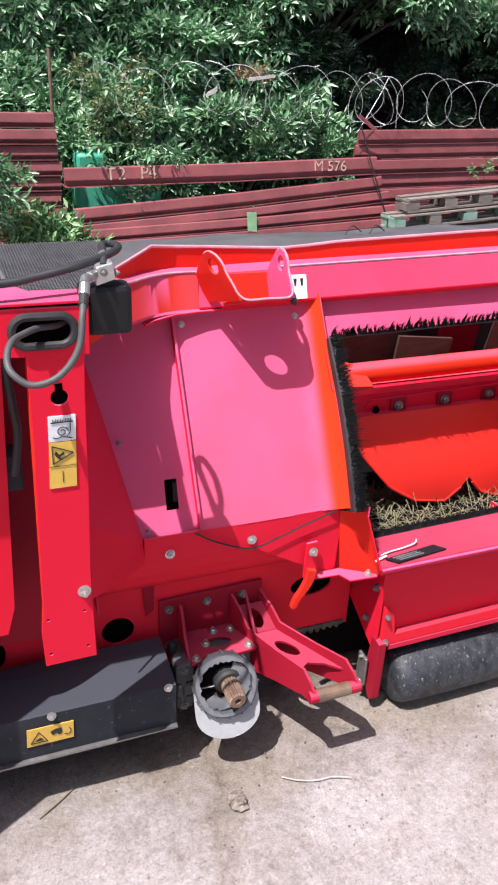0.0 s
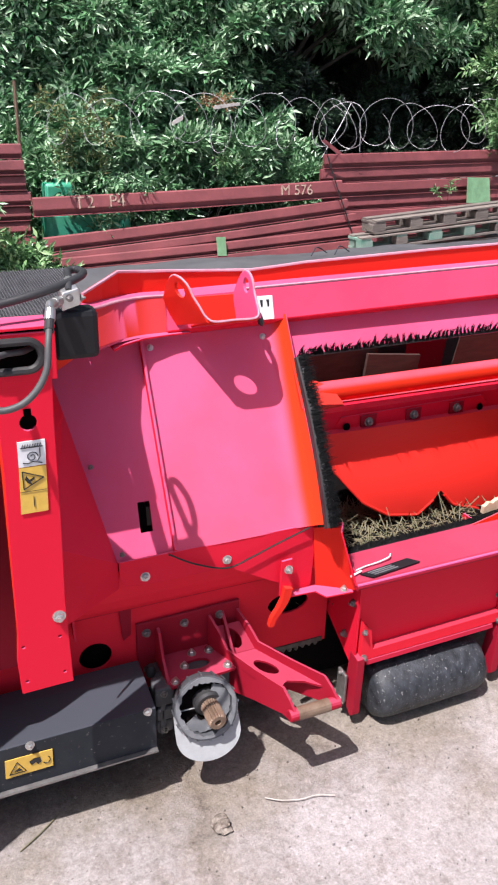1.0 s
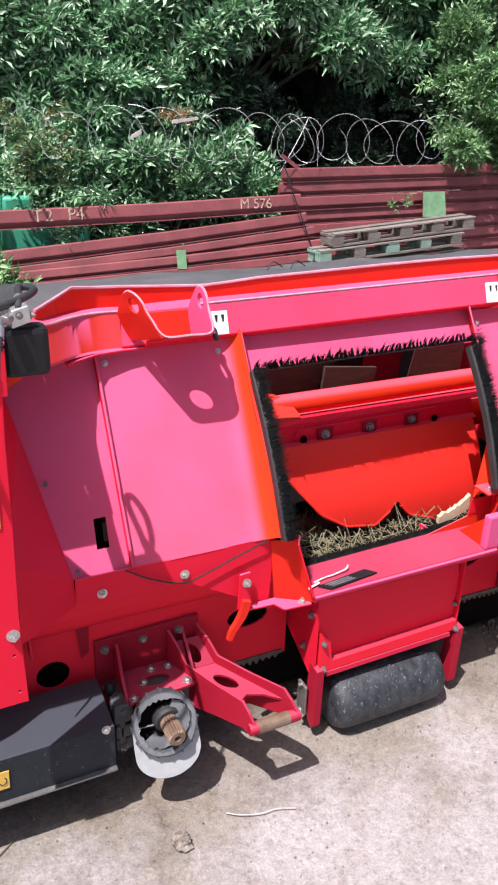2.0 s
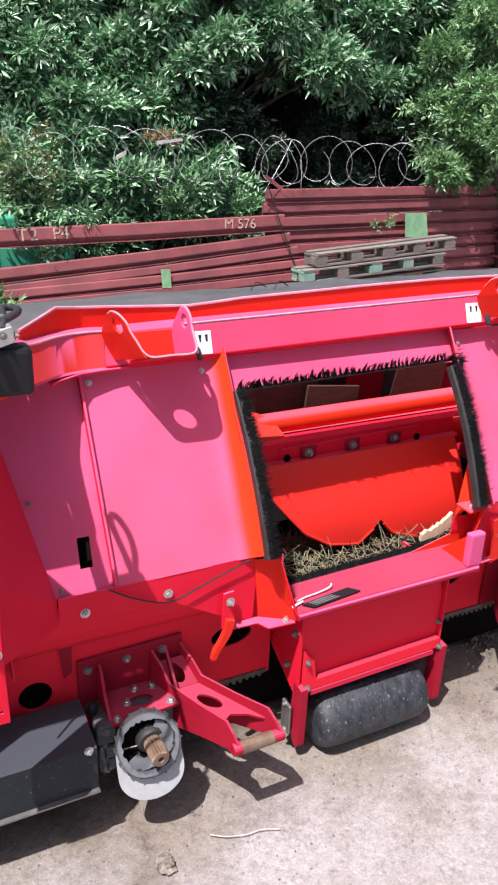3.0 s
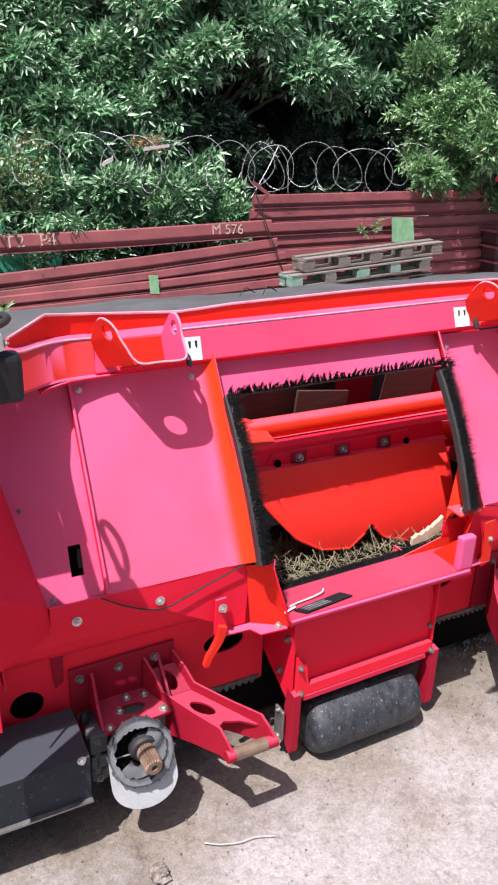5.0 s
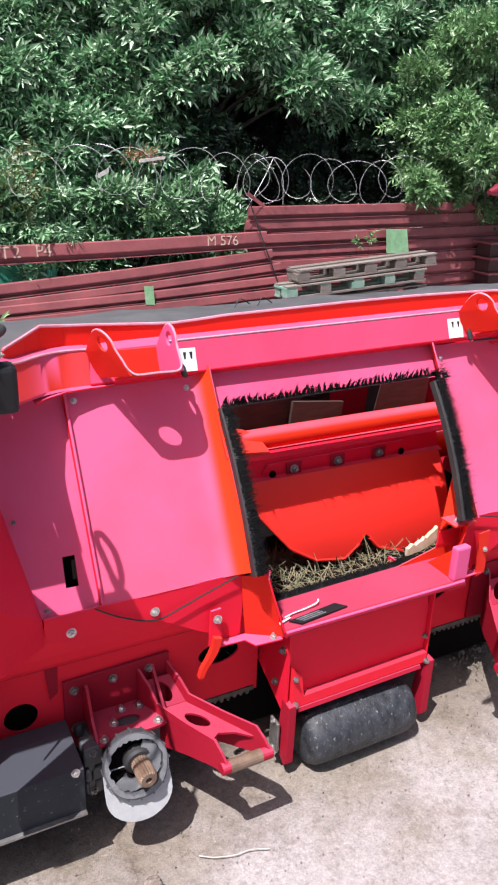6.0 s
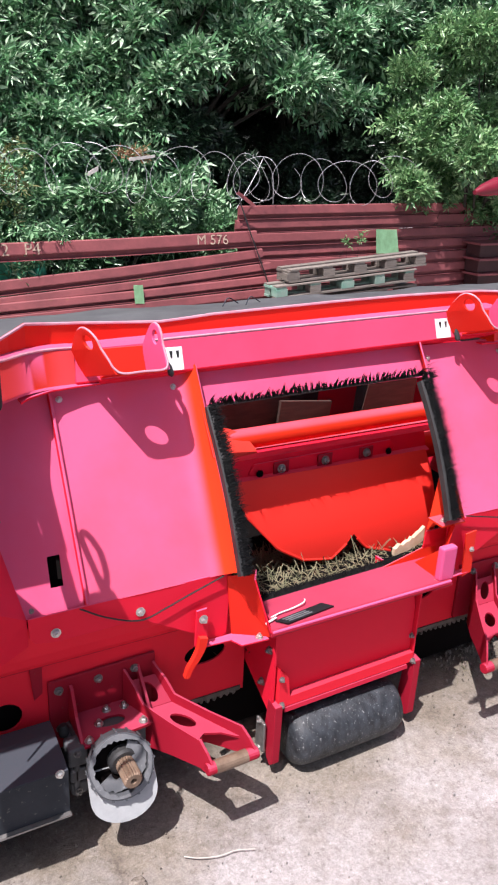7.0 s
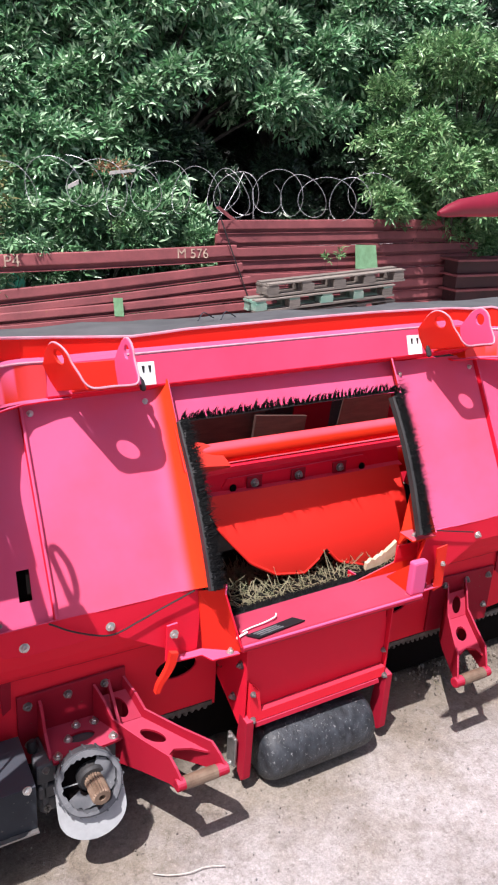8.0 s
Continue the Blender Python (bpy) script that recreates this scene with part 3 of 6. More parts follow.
def top_brush(rng):
    a, b = Vector((C - 0.337, 1.590, 1.000)), Vector((C + 0.347, 1.590, 1.014))
    holder = part("brush_bar", tube([a, b], 0.0045, 8), BLACK_RUBBER, header, "black brush bar")
    bm = bmesh.new()
    for k in range(92):                      # tufts of bristles, bent over at the tips
        t = (k + rng.uniform(0.1, 0.9)) / 92
        way = Vector((0.12 + rng.normal(0, 0.26), -0.20 + rng.normal(0, 0.2), 1)).normalized() * rng.uniform(0.022, 0.036)
        for j in range(9):
            p = a.lerp(b, t) + Vector((rng.normal(0, 0.0022), rng.uniform(-0.005, 0.0), 0))
            q = p + way * rng.uniform(0.7, 1.05) + Vector((rng.normal(0, 0.0018), 0, 0))
            mid = p.lerp(q, 0.6) + Vector((-0.003, 0, 0.001))
            for w in (Vector((0.0011, 0, 0)), Vector((0, 0.0011, 0))):
                u, v, m, n = [bm.verts.new(c) for c in (p - w, p + w, mid + w * 0.8, mid - w * 0.8)]
                bm.faces.new((u, v, m, n))
                bm.faces.new((n, m, bm.verts.new(q)))
    for k in range(120):                     # loose bristles that hang forward
        p = a.lerp(b, rng.random())
        q = p + Vector((rng.normal(0, 0.012), -1.0, 0.55 + rng.normal(0, 0.2))).normalized() * rng.uniform(0.025, 0.052)
        for w in (Vector((0.0009, 0, 0)), Vector((0, 0, 0.0009))):
            bm.faces.new([bm.verts.new(c) for c in (p - w, p + w, q)])
    for k in range(240):                     # bushy end of the strip
        p = b + Vector((rng.normal(0.004, 0.006), rng.normal(-0.01, 0.005), rng.normal(-0.004, 0.009)))
        q = p + Vector((1.0, rng.normal(-0.1, 0.3), rng.normal(0.0, 0.55))).normalized() * rng.uniform(0.018, 0.046)
        bm.faces.new([bm.verts.new(c) for c in (p - Vector((0, 0, 0.001)), p + Vector((0, 0, 0.001)), q)])
    tagged(part("bristles", bm, LIP_RUBBER, holder, "black bristles"), kind="stuff")


brush_rng = np.random.default_rng(11)
# thin dark tubes running along the two aprons
part("dark_line", tube(smooth_path([(0.425, 1.394, 0.636), (0.487, 1.394, 0.596), (0.567, 1.394, 0.566), (0.634, 1.394, 0.583), (0.685, 1.394, 0.601), (0.781, 1.392, 0.634)]), 0.0021, 6), INK, header, "thin dark line")
part("dark_line", tube(smooth_path([(1.512, 1.392, 0.652), (1.61, 1.392, 0.628), (1.715, 1.392, 0.604)]), 0.0021, 6), INK, header, "thin dark line")
for side in (-1, 1):
    rear_panel(side)
    outer_panel(side)
    apron(side)
    brush_strip(side, brush_rng)
part("opening_flange", plate_x([(1.50, 0.90), (1.604, 1.045), (1.635, 1.050), (1.53, 0.90)], C - 0.362, 0.004), RED_SUNNY, header)
top_brush(brush_rng)
# plate added edge-on to the view to stop sun between bar and lintel
part("light_stop_plate", plate([(C - 0.340, 1.588, 0.997), (C + 0.345, 1.588, 1.011), (C + 0.345, 1.616, 1.000), (C - 0.340, 1.616, 0.989)], (0, 0.0, 0.003)), RED, header)
part("opening_lintel", plate([(C - 0.40, 1.612, 0.990), (C + 0.40, 1.616, 0.998), (C + 0.40, 1.668, 1.085), (C - 0.40, 1.668, 1.085)], (0, 0.004, 0)), RED, header)


# top beam with its two lifting hooks, the raised lip behind it and the angled wings
def beam_z(x):
    return (x - 0.72) * 0.019


bm = bmesh.new()
ring = [(1.627, 1.085), (1.654, 1.158), (1.664, 1.166), (1.74, 1.166), (1.75, 1.15), (1.75, 1.075), (1.70, 1.065), (1.655, 1.068)]
ends = [[bm.verts.new((x, y, z + beam_z(x))) for y, z in ring] for x in (0.50, C, 1.818)]
for p, q in zip(ends, ends[1:]):
    for i in range(len(ring)):
        bm.faces.new((p[i], p[(i + 1) % len(ring)], q[(i + 1) % len(ring)], q[i]))
bm.faces.new(ends[0])
bm.faces.new(ends[-1])
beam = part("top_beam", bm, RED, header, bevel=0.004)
part("worn_lit_edge", tube([(x, 1.6565, 1.1625 + beam_z(x)) for x in (0.69, C, 1.70)], 0.0034, 6), PALE_EDGE, beam, smooth=True)


def lip_line():
    """Top edge of the raised lip: it follows the wings at both ends and the beam between them."""
    end = [(0.296, 1.538, 1.205), (0.353, 1.609, 1.211), (0.399, 1.653, 1.221), (0.457, 1.681, 1.212)]
    middle = [(0.529, 1.691, 1.207), (0.624, 1.695, 1.201), (0.736, 1.695, 1.196), (0.801, 1.695, 1.200), (0.879, 1.695, 1.206), (1.043, 1.695, 1.211), (1.256, 1.695, 1.218), (1.489, 1.695, 1.223), (1.679, 1.695, 1.223), (1.79, 1.691, 1.223)]
    return end + middle + [(2 * C - x, y, z + 0.008) for x, y, z in end[::-1]]


top = lip_line()
rows = [[(x, y, 1.150) for x, y, z in top], [(x, y, (1.150 + z) / 2) for x, y, z in top], top, [(x, y + 0.010, z + 0.002) for x, y, z in top]]
lip = part("rear_lip", sheet(rows, 0.003), RED_GLOW, header)
part("worn_lit_edge", tube([Vector(p) + Vector((0, 0, 0.001)) for p in top], 0.0036, 6), PALE_EDGE, lip, "pale edge, worn and painted with a highlight", smooth=True)


def hook(dx):
    """A bent plate lug with two ears and eye holes."""
    dz = beam_z(0.6 + dx)
    o = [(1.642, 1.160), (1.622, 1.190), (1.600, 1.215), (1.578, 1.226), (1.557, 1.222), (1.543, 1.208), (1.536, 1.188), (1.522, 1.166), (1.512, 1.148), (1.506, 1.134), (1.642, 1.094)]
    rims = []
    # left ear coloured warm, right ear pale, as the sun strikes each
    for x0, x1, mat in ((0.518, 0.566, RED_GLOW), (0.674, 0.678, RED_PALE)):
        splay = 0.38 if x0 < 0.6 else 0.05
        f = lambda p: (x0 + (x1 - x0) * max(0.0, (1.226 - p[1]) / 0.113) ** 1.15 - splay * (p[0] - 1.505 - 0.035 * max(0.0, min(1.0, (p[1] - 1.125) / 0.08))) + dx, p[0], p[1] + dz)
        part("hook_ear", plate([f(p) for p in o], Vector((0.007, 0, 0)), [[f(p) for p in oval(1.572, 1.194, 0.016, 0.017)]]), mat, beam, bevel=0.001)
        rims.append([Vector(f(p)) + Vector((0.0035, -0.001, 0)) for p in o[1:10]])
    fb = lambda p: (p[0] + dx, p[1], 1.136 - 0.32 * (p[1] - 1.505) + dz)
    # oval hole added only to let a sun ellipse through onto the panel
    bmh = plate([fb(p) for p in ((0.560, 1.510), (0.568, 1.504), (0.672, 1.504), (0.680, 1.510), (0.680, 1.640), (0.560, 1.640))], (0, 0, -0.006), [[fb(p) for p in oval(0.613, 1.5465, 0.026, 0.019)]])
    base = part("hook_base", bmh, RED_GLOW, beam, bevel=0.002)
    edge = rims[0][:-1] + [Vector(fb((0.572, 1.503))), Vector(fb((0.620, 1.503))), Vector(fb((0.668, 1.503)))] + rims[1][-2::-1]
    part("worn_lit_edge", tube(smooth_path(edge, 5), 0.0025, 6), PALE_EDGE, base, "pale edge, worn and painted with a highlight", smooth=True)
    # added orange plate paints bounced light on the beam between the ears
    part("bounce_plate", plate([(0.572 + dx, 1.6255, 1.100 + dz), (0.672 + dx, 1.6255, 1.100 + dz), (0.672 + dx, 1.6455, 1.156 + dz), (0.550 + dx, 1.6455, 1.156 + dz)], (0, 0.004, 0)), RED_GLOW, beam)


hook(0.0)
hook(1.115)
for x0, x1 in ((0.730, 0.773), (1.578, 1.632)):
    z = 1.143 + beam_z(x0)
    st = part("sticker", plate([(x0, 1.6455, z), (x1, 1.6455, z), (x1, 1.6275, z - 0.053), (x0, 1.6275, z - 0.053)], (0, 0.003, 0)), STICKER_WHITE, beam, "small white pictogram sticker")
    for k in range(2):
        xk = x0 + (x1 - x0) * (0.3 + 0.4 * k)
        part("pictogram", plate([(xk - 0.004, 1.6420, z - 0.008), (xk + 0.004, 1.6420, z - 0.008), (xk + 0.002, 1.6365, z - 0.024), (xk - 0.002, 1.6365, z - 0.024)], (0, 0.0012, 0)), INK, st)
for x in (0.742, 1.655):
    zz = beam_z(x)
    part("rubber_cap", lathe([(0.003, 0), (0.008, 0.006), (0.007, 0.026), (0.003, 0.036)], (x - 0.008, 1.612, 1.080 + zz), (-0.25, 0.2, 1), 10), BLACK_RUBBER, beam, "small black rubber cap", smooth=True)


def wing(s):
    """The stretch of top beam that runs forward to the side post."""
    u = (0.655, 0.715, 0.775, 0.84, 0.885, 0.955, 0.982)
    y = (1.634, 1.624, 1.590, 1.514, 1.454, 1.300, 1.222)
    lo = (1.077, 1.079, 1.084, 1.096, 1.112, 1.140, 1.156)
    hi = (1.163, 1.166, 1.170, 1.180, 1.198, 1.228, 1.240)
    plan, tall = smooth_path(list(zip(u, y, lo)), 6), smooth_path(list(zip(u, y, hi)), 6)
    u, y, lo, hi = [p.x for p in plan], [p.y for p in plan], [p.z for p in plan], [p.z for p in tall]
    bm = bmesh.new()
    rings = []
    for a, b, l, h in zip(u, y, lo, hi):
        x, xb, yb = C + s * a, C + s * a, b + max(0.03, min(0.10, 0.10 - (a - 0.86) * 0.75))
        rings.append([bm.verts.new(p) for p in ((x, b - 0.010, l), (x, b - 0.004, l + 0.004), (x, b + 0.014, h - 0.006), (x, b + 0.022, h), (xb, yb, h), (xb, yb, l), (x, b + 0.02, l - 0.004))])
    for p, q in zip(rings, rings[1:]):
        for i in range(7):
            bm.faces.new((p[i], p[(i + 1) % 7], q[(i + 1) % 7], q[i]))
    bm.faces.new(rings[0])
    bm.faces.new(rings[-1])
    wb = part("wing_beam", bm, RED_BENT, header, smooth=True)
    part("worn_lit_edge", tube([(C + s * a, b + 0.016, h - 0.002) for a, b, h in zip(u[:-8], y, hi)], 0.0036, 6), PALE_EDGE, wb, smooth=True)
    fl = [(0.60, 1.626), (0.655, 1.622), (0.715, 1.612), (0.775, 1.577), (0.80, 1.548), (0.80, 1.60), (0.60, 1.65)]
    part("lower_flange", plate_z([(C + s * a, b) for a, b in fl], 1.073, 0.005), RED, wb, bevel=0.001)
    # side sheet between the leaning panel and the post
    r1 = [(C + s * 0.955, 1.63, 1.10), (C + s * 0.913, 1.588, 0.93), (C + s * 0.848, 1.41, 0.628), (C + s * 0.848, 1.41, 0.56)]
    r2 = [(C + s * 0.994, 1.395, 1.12), (C + s * 0.994, 1.36, 0.93), (C + s * 0.994, 1.31, 0.76), (C + s * 0.994, 1.29, 0.58)]
    part("side_sheet", sheet([r1, r2], 0.004), RED, header)
    for k, z in ((0.35, 0.845), (0.93, 0.648)):
        p = Vector(r1[1]).lerp(Vector(r1[2]), k) + Vector((-s * 0.015, -0.012, 0.0))
        bolt(header, p, (-s * 0.5, -0.8, 0.3), 0.006, ZINC_DULL, 1.3)


wing(-1)
wing(1)


# ---- side post with its head, stickers and hydraulics
def side_post():
    o = [(0.083, 1.172), (0.176, 1.168), (0.172, 1.09), (0.169, 0.90), (0.163, 0.72), (0.165, 0.519), (0.066, 0.517), (0.064, 0.60), (0.071, 0.65), (0.079, 0.92), (0.082, 0.99)]
    key = [(0.1235, 1.168 - 0.06), *[(0.130 + 0.0145 * math.cos(a), 1.083 + 0.0145 * math.sin(a)) for a in np.linspace(2.0, 7.4, 14)], (0.1365, 1.108)]
    small = [oval(x, z, 0.0035, 0.003, 8) for x, z in ((0.078, 0.628), (0.147, 0.635), (0.078, 0.545), (0.150, 0.548))]
    post = part("side_post", plate_y(o, 1.198, 0.006, [key, *small]), RED, header, "red side post", bevel=0.001)
    part("post_flange", plate([(0.083, 1.204, 1.172), (0.082, 1.204, 0.99), (0.071, 1.204, 0.65), (0.064, 1.204, 0.60), (0.066, 1.204, 0.517), (0.066, 1.222, 0.53), (0.071, 1.222, 0.65), (0.083, 1.222, 1.17)], (0.005, 0, 0)), RED_SUNNY, post)
    part("post_flange", plate([(0.171, 1.204, 1.168), (0.158, 1.204, 0.72), (0.160, 1.204, 0.521), (0.160, 1.222, 0.53), (0.171, 1.222, 1.168)], (0.005, 0, 0)), RED, post)
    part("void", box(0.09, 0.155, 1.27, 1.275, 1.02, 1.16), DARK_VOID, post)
    bolt(post, (0.149, 1.198, 0.682), (0, -1, 0), 0.011)
    # pictogram stickers
    w = part("sticker", plate_y([(0.108, 1.051), (0.154, 1.051), (0.152, 1.004), (0.1065, 1.004)], 1.1955, 0.002), STICKER_WHITE, post, "white pictogram sticker")
    for i in range(8):
        x = 0.114 + i * 0.0042
        part("pictogram", plate_y([(x, 1.040), (x + 0.001, 1.040), (x + 0.003, 1.046), (x + 0.002, 1.046)], 1.194, 0.001), INK, w)
    part("pictogram", plate_y([(0.112, 1.0388), (0.149, 1.0388), (0.149, 1.0402), (0.112, 1.0402)], 1.194, 0.001), INK, w)
    spiral = [(0.130 + 0.010 * (1 - t * 0.75) * math.cos(t * 9), 1.1945, 1.022 + 0.010 * (1 - t * 0.75) * math.sin(t * 9)) for t in np.linspace(0, 1, 26)]
    part("pictogram", tube(spiral, 0.0008, 5), INK, w)
    part("pictogram", tube([(0.114, 1.1945, 1.012), (0.122, 1.1945, 1.010), (0.130, 1.1945, 1.013), (0.146, 1.1945, 1.0085)], 0.0009, 5), INK, w)
    part("pictogram", tube([(0.144, 1.1945, 1.037), (0.143, 1.1945, 1.020), (0.138, 1.1945, 1.013)], 0.0008, 5), INK, w)
    y = part("sticker", plate_y([(0.1065, 1.0025), (0.152, 1.0025), (0.1485, 0.914), (0.102, 0.914)], 1.1955, 0.002), STICKER_YELLOW, post, "yellow warning sticker")
    tri = [(0.111, 0.996), (0.111, 0.962), (0.146, 0.981), (0.111, 0.996)]
    for p, q in zip(tri, tri[1:]):
        part("pictogram", tube([(p[0], 1.1945, p[1]), (q[0], 1.1945, q[1])], 0.0009, 5), INK, y)
    part("pictogram", plate_y([(0.117, 0.987), (0.122, 0.979), (0.130, 0.984), (0.131, 0.980), (0.123, 0.975), (0.127, 0.968), (0.118, 0.974), (0.114, 0.981)], 1.194, 0.001), INK, y)
    part("pictogram", tube([(0.104, 1.1945, 0.957), (0.150, 1.1945, 0.957)], 0.0005, 4), INK, y)
    part("pictogram", tube([(0.126, 1.1945, 0.946), (0.1255, 1.1945, 0.926)], 0.0008, 4), INK, y)
    return post


side_post()
head_hole = [(x, z) for x, z in [(0.113 + math.copysign(0.024, math.cos(a)) + 0.024 * math.cos(a), 1.200 + 0.024 * math.sin(a)) for a in np.linspace(0, 2 * math.pi, 25)[:-1] + 0.01]]
post_head = part("post_head", plate_y([(-0.35, 1.243), (0.186, 1.237), (0.184, 1.155), (-0.35, 1.172)], 1.196, 0.006, [head_hole]), RED, header, bevel=0.0015)
part("head_top", plate_z([(-0.35, 1.193), (0.186, 1.193), (0.190, 1.258), (0.10, 1.262), (0.055, 1.335), (-0.35, 1.335)], 1.2425, 0.005), RED, post_head, bevel=0.001)
part("void", box(0.03, 0.18, 1.26, 1.265, 1.16, 1.238), DARK_VOID, post_head)
grom = [(p[0], 1.195, p[1]) for p in [(0.113 + math.copysign(0.025, math.cos(a)) + 0.024 * math.cos(a), 1.200 + 0.0245 * math.sin(a)) for a in np.linspace(0, 2 * math.pi, 33) + 0.01]]
part("grommet", tube(grom, 0.007, 8), BLACK_RUBBER, post_head, "black rubber grommet", smooth=True)


def hydraulics():
    valve = part("valve_box", box(0.186, 0.265, 1.232, 1.280, 1.171, 1.256), BLACK_PLASTIC, header, "black plastic valve cover", bevel=0.010)
    block = part("fitting_block", plate([(0.204, 1.226, 1.258), (0.238, 1.232, 1.266), (0.236, 1.232, 1.294), (0.206, 1.226, 1.288)], (-0.003, 0.018, 0.004)), ZINC, valve, "zinc hydraulic block", bevel=0.003)
    bolt(block, (0.218, 1.227, 1.280), (0, -1, 0), 0.0055, ZINC_DULL)
    bolt(block, (0.238, 1.238, 1.276), (1, 0, 0), 0.0055, ZINC_DULL)
    part("pipe", tube(smooth_path([(0.206, 1.235, 1.276), (0.192, 1.210, 1.278), (0.178, 1.168, 1.288), (0.174, 1.146, 1.285)]), 0.007, 10), ZINC, valve, "zinc elbow pipe", smooth=True)
    part("pipe_nut", tube([(0.200, 1.224, 1.277), (0.190, 1.206, 1.279)], 0.0092, 6), ZINC, valve)
    part("ferrule", tube([(0.174, 1.146, 1.285), (0.170, 1.134, 1.272)], [0.0080, 0.0087], 12), ZINC, valve, "zinc hose ferrule")
    part("sleeve", tube([(0.170, 1.134, 1.272), (0.165, 1.116, 1.261)], 0.0074, 12), BLACK_RUBBER, valve)
    loop = [(0.166, 1.118, 1.264), (0.161, 1.102, 1.248), (0.153, 1.086, 1.212), (0.135, 1.078, 1.184), (0.109, 1.074, 1.165), (0.077, 1.076, 1.160), (0.053, 1.090, 1.176), (0.050, 1.112, 1.192), (0.060, 1.138, 1.206), (0.080, 1.165, 1.208), (0.105, 1.195, 1.206), (0.136, 1.220, 1.200), (0.16, 1.255, 1.197)]
    part("hose", tube(smooth_path(loop), 0.0053, 12), HOSE, valve, "grey looped hydraulic hose", smooth=True)
    long = [(-0.40, 1.185, 1.305), (-0.10, 1.193, 1.275), (0.055, 1.202, 1.277), (0.107, 1.212, 1.282), (0.160, 1.223, 1.290), (0.208, 1.249, 1.296), (0.244, 1.284, 1.299), (0.260, 1.319, 1.298), (0.262, 1.342, 1.297), (0.255, 1.363, 1.296), (0.240, 1.356, 1.295), (0.233, 1.314, 1.293), (0.224, 1.263, 1.296), (0.219, 1.235, 1.288)]
    part("hose", tube(smooth_path(long), 0.0068, 12), HOSE_DARK, valve, "thick grey hydraulic hose", smooth=True)
    part("ferrule", tube([(0.224, 1.263, 1.296), (0.229, 1.291, 1.294)], 0.0082, 10), ZINC, valve)
    part("bracket", box(0.176, 0.187, 1.225, 1.250, 1.18, 1.262), BLACK_STEEL, valve, bevel=0.003)


hydraulics()


def end_body():
    part("end_body", box(-0.70, -0.254, 1.152, 1.50, 0.18, 1.10), RED, header, bevel=0.01)


end_body()


def inner_left():
    """Shaded struts beside the post."""
    part("strut", plate_y([(-0.35, 1.131), (0.048, 1.131), (0.022, 0.60), (0.004, 0.537), (-0.35, 0.537)], 1.290, 0.006), RED, header)
    # enclosed sheet: its shade is put into the dark red
    part("inner_sheet", box(-0.5, 0.165, 1.40, 1.406, 0.42, 1.20), GRIME_SHADE_RED, header)
    part("dark_bracket", box(0.02, 0.065, 1.30, 1.36, 0.86, 0.93), BLACK_STEEL, header, bevel=0.004)
    part("hose", tube(smooth_path([(0.05, 1.30, 1.16), (0.058, 1.29, 1.05), (0.062, 1.285, 0.98), (0.050, 1.29, 0.90)]), 0.008, 10), BLACK_RUBBER, header, smooth=True)


inner_left()


# ---- deck behind the beam: mesh on the left, plain grey sheet elsewhere
def mesh_deck():
    bm = bmesh.new()
    x0, x1, y0, y1 = -0.45, 0.335, 1.335, 1.90
    def zf(x, y):
        return 1.195 - (y - 1.40) * 0.02
    step, across = 0.0105, 0.0062
    for i in range(int((x1 - x0) / across)):
        x = x0 + i * across
        ya = max(y0, 1.40 + (x - 0.20) / 0.29)
        if ya < y1 - 0.02:
            tube([(x, ya, zf(x, ya)), (x, y1, zf(x, y1))], 0.0011, 4, bm)
    for j in range(int((y1 - y0) / step)):
        y = y0 + j * step
        tube([(x0, y, zf(x0, y)), (0.20 + (y - 1.40) * 0.29, y, zf(x1, y))], 0.0016, 4, bm)
    part("mesh_screen", bm, COVER, header, "dark grey wire mesh screen")
    part("mesh_backing", plate([(x0, y0, 1.165), (0.20, y0, 1.165), (x1, y1, 1.158), (x0, y1, 1.158)], (0, 0, -0.004)), BLACK_STEEL, header)
    part("seam_strip", tube(smooth_path([(0.083, 1.40, 1.199), (0.075, 1.6, 1.197), (0.06, 1.9, 1.19)]), 0.004, 6), GUARD_GREY, header)


mesh_deck()
rows = []
for x in np.linspace(-0.6, 3.4, 48):
    w = 0.004 * math.sin(x * 9) + 0.003 * math.sin(x * 23 + 1)
    lift = beam_z(x) * 0.6
    rows.append([(x, 2.12, 1.094 + w * 0.3 + lift), (x, 2.20, 1.096 + w + lift), (x, 2.46, 1.062 + w + lift), (x, 2.52, 1.045 + lift), (x, 2.56, 0.90), (x, 2.75, 0.25)])
part("hood_cover", sheet(rows, 0.004), COVER, header, "weathered grey rubber hood sheet", smooth=True)
part("deck_sheet", plate([(0.20, 1.40, 1.178), (0.36, 1.93, 1.172), (0.46, 1.93, 1.172), (0.42, 1.76, 1.168), (0.33, 1.60, 1.172)], (0, 0, -0.004)), COVER, header)
for x in (0.95, 1.02):
    part("clip", tube(smooth_path([(x * 1.25, 2.25, 1.100), (x * 1.25 + 0.04, 2.29, 1.118), (x * 1.25 + 0.10, 2.33, 1.090)]), 0.002, 5), BLACK_STEEL, header)


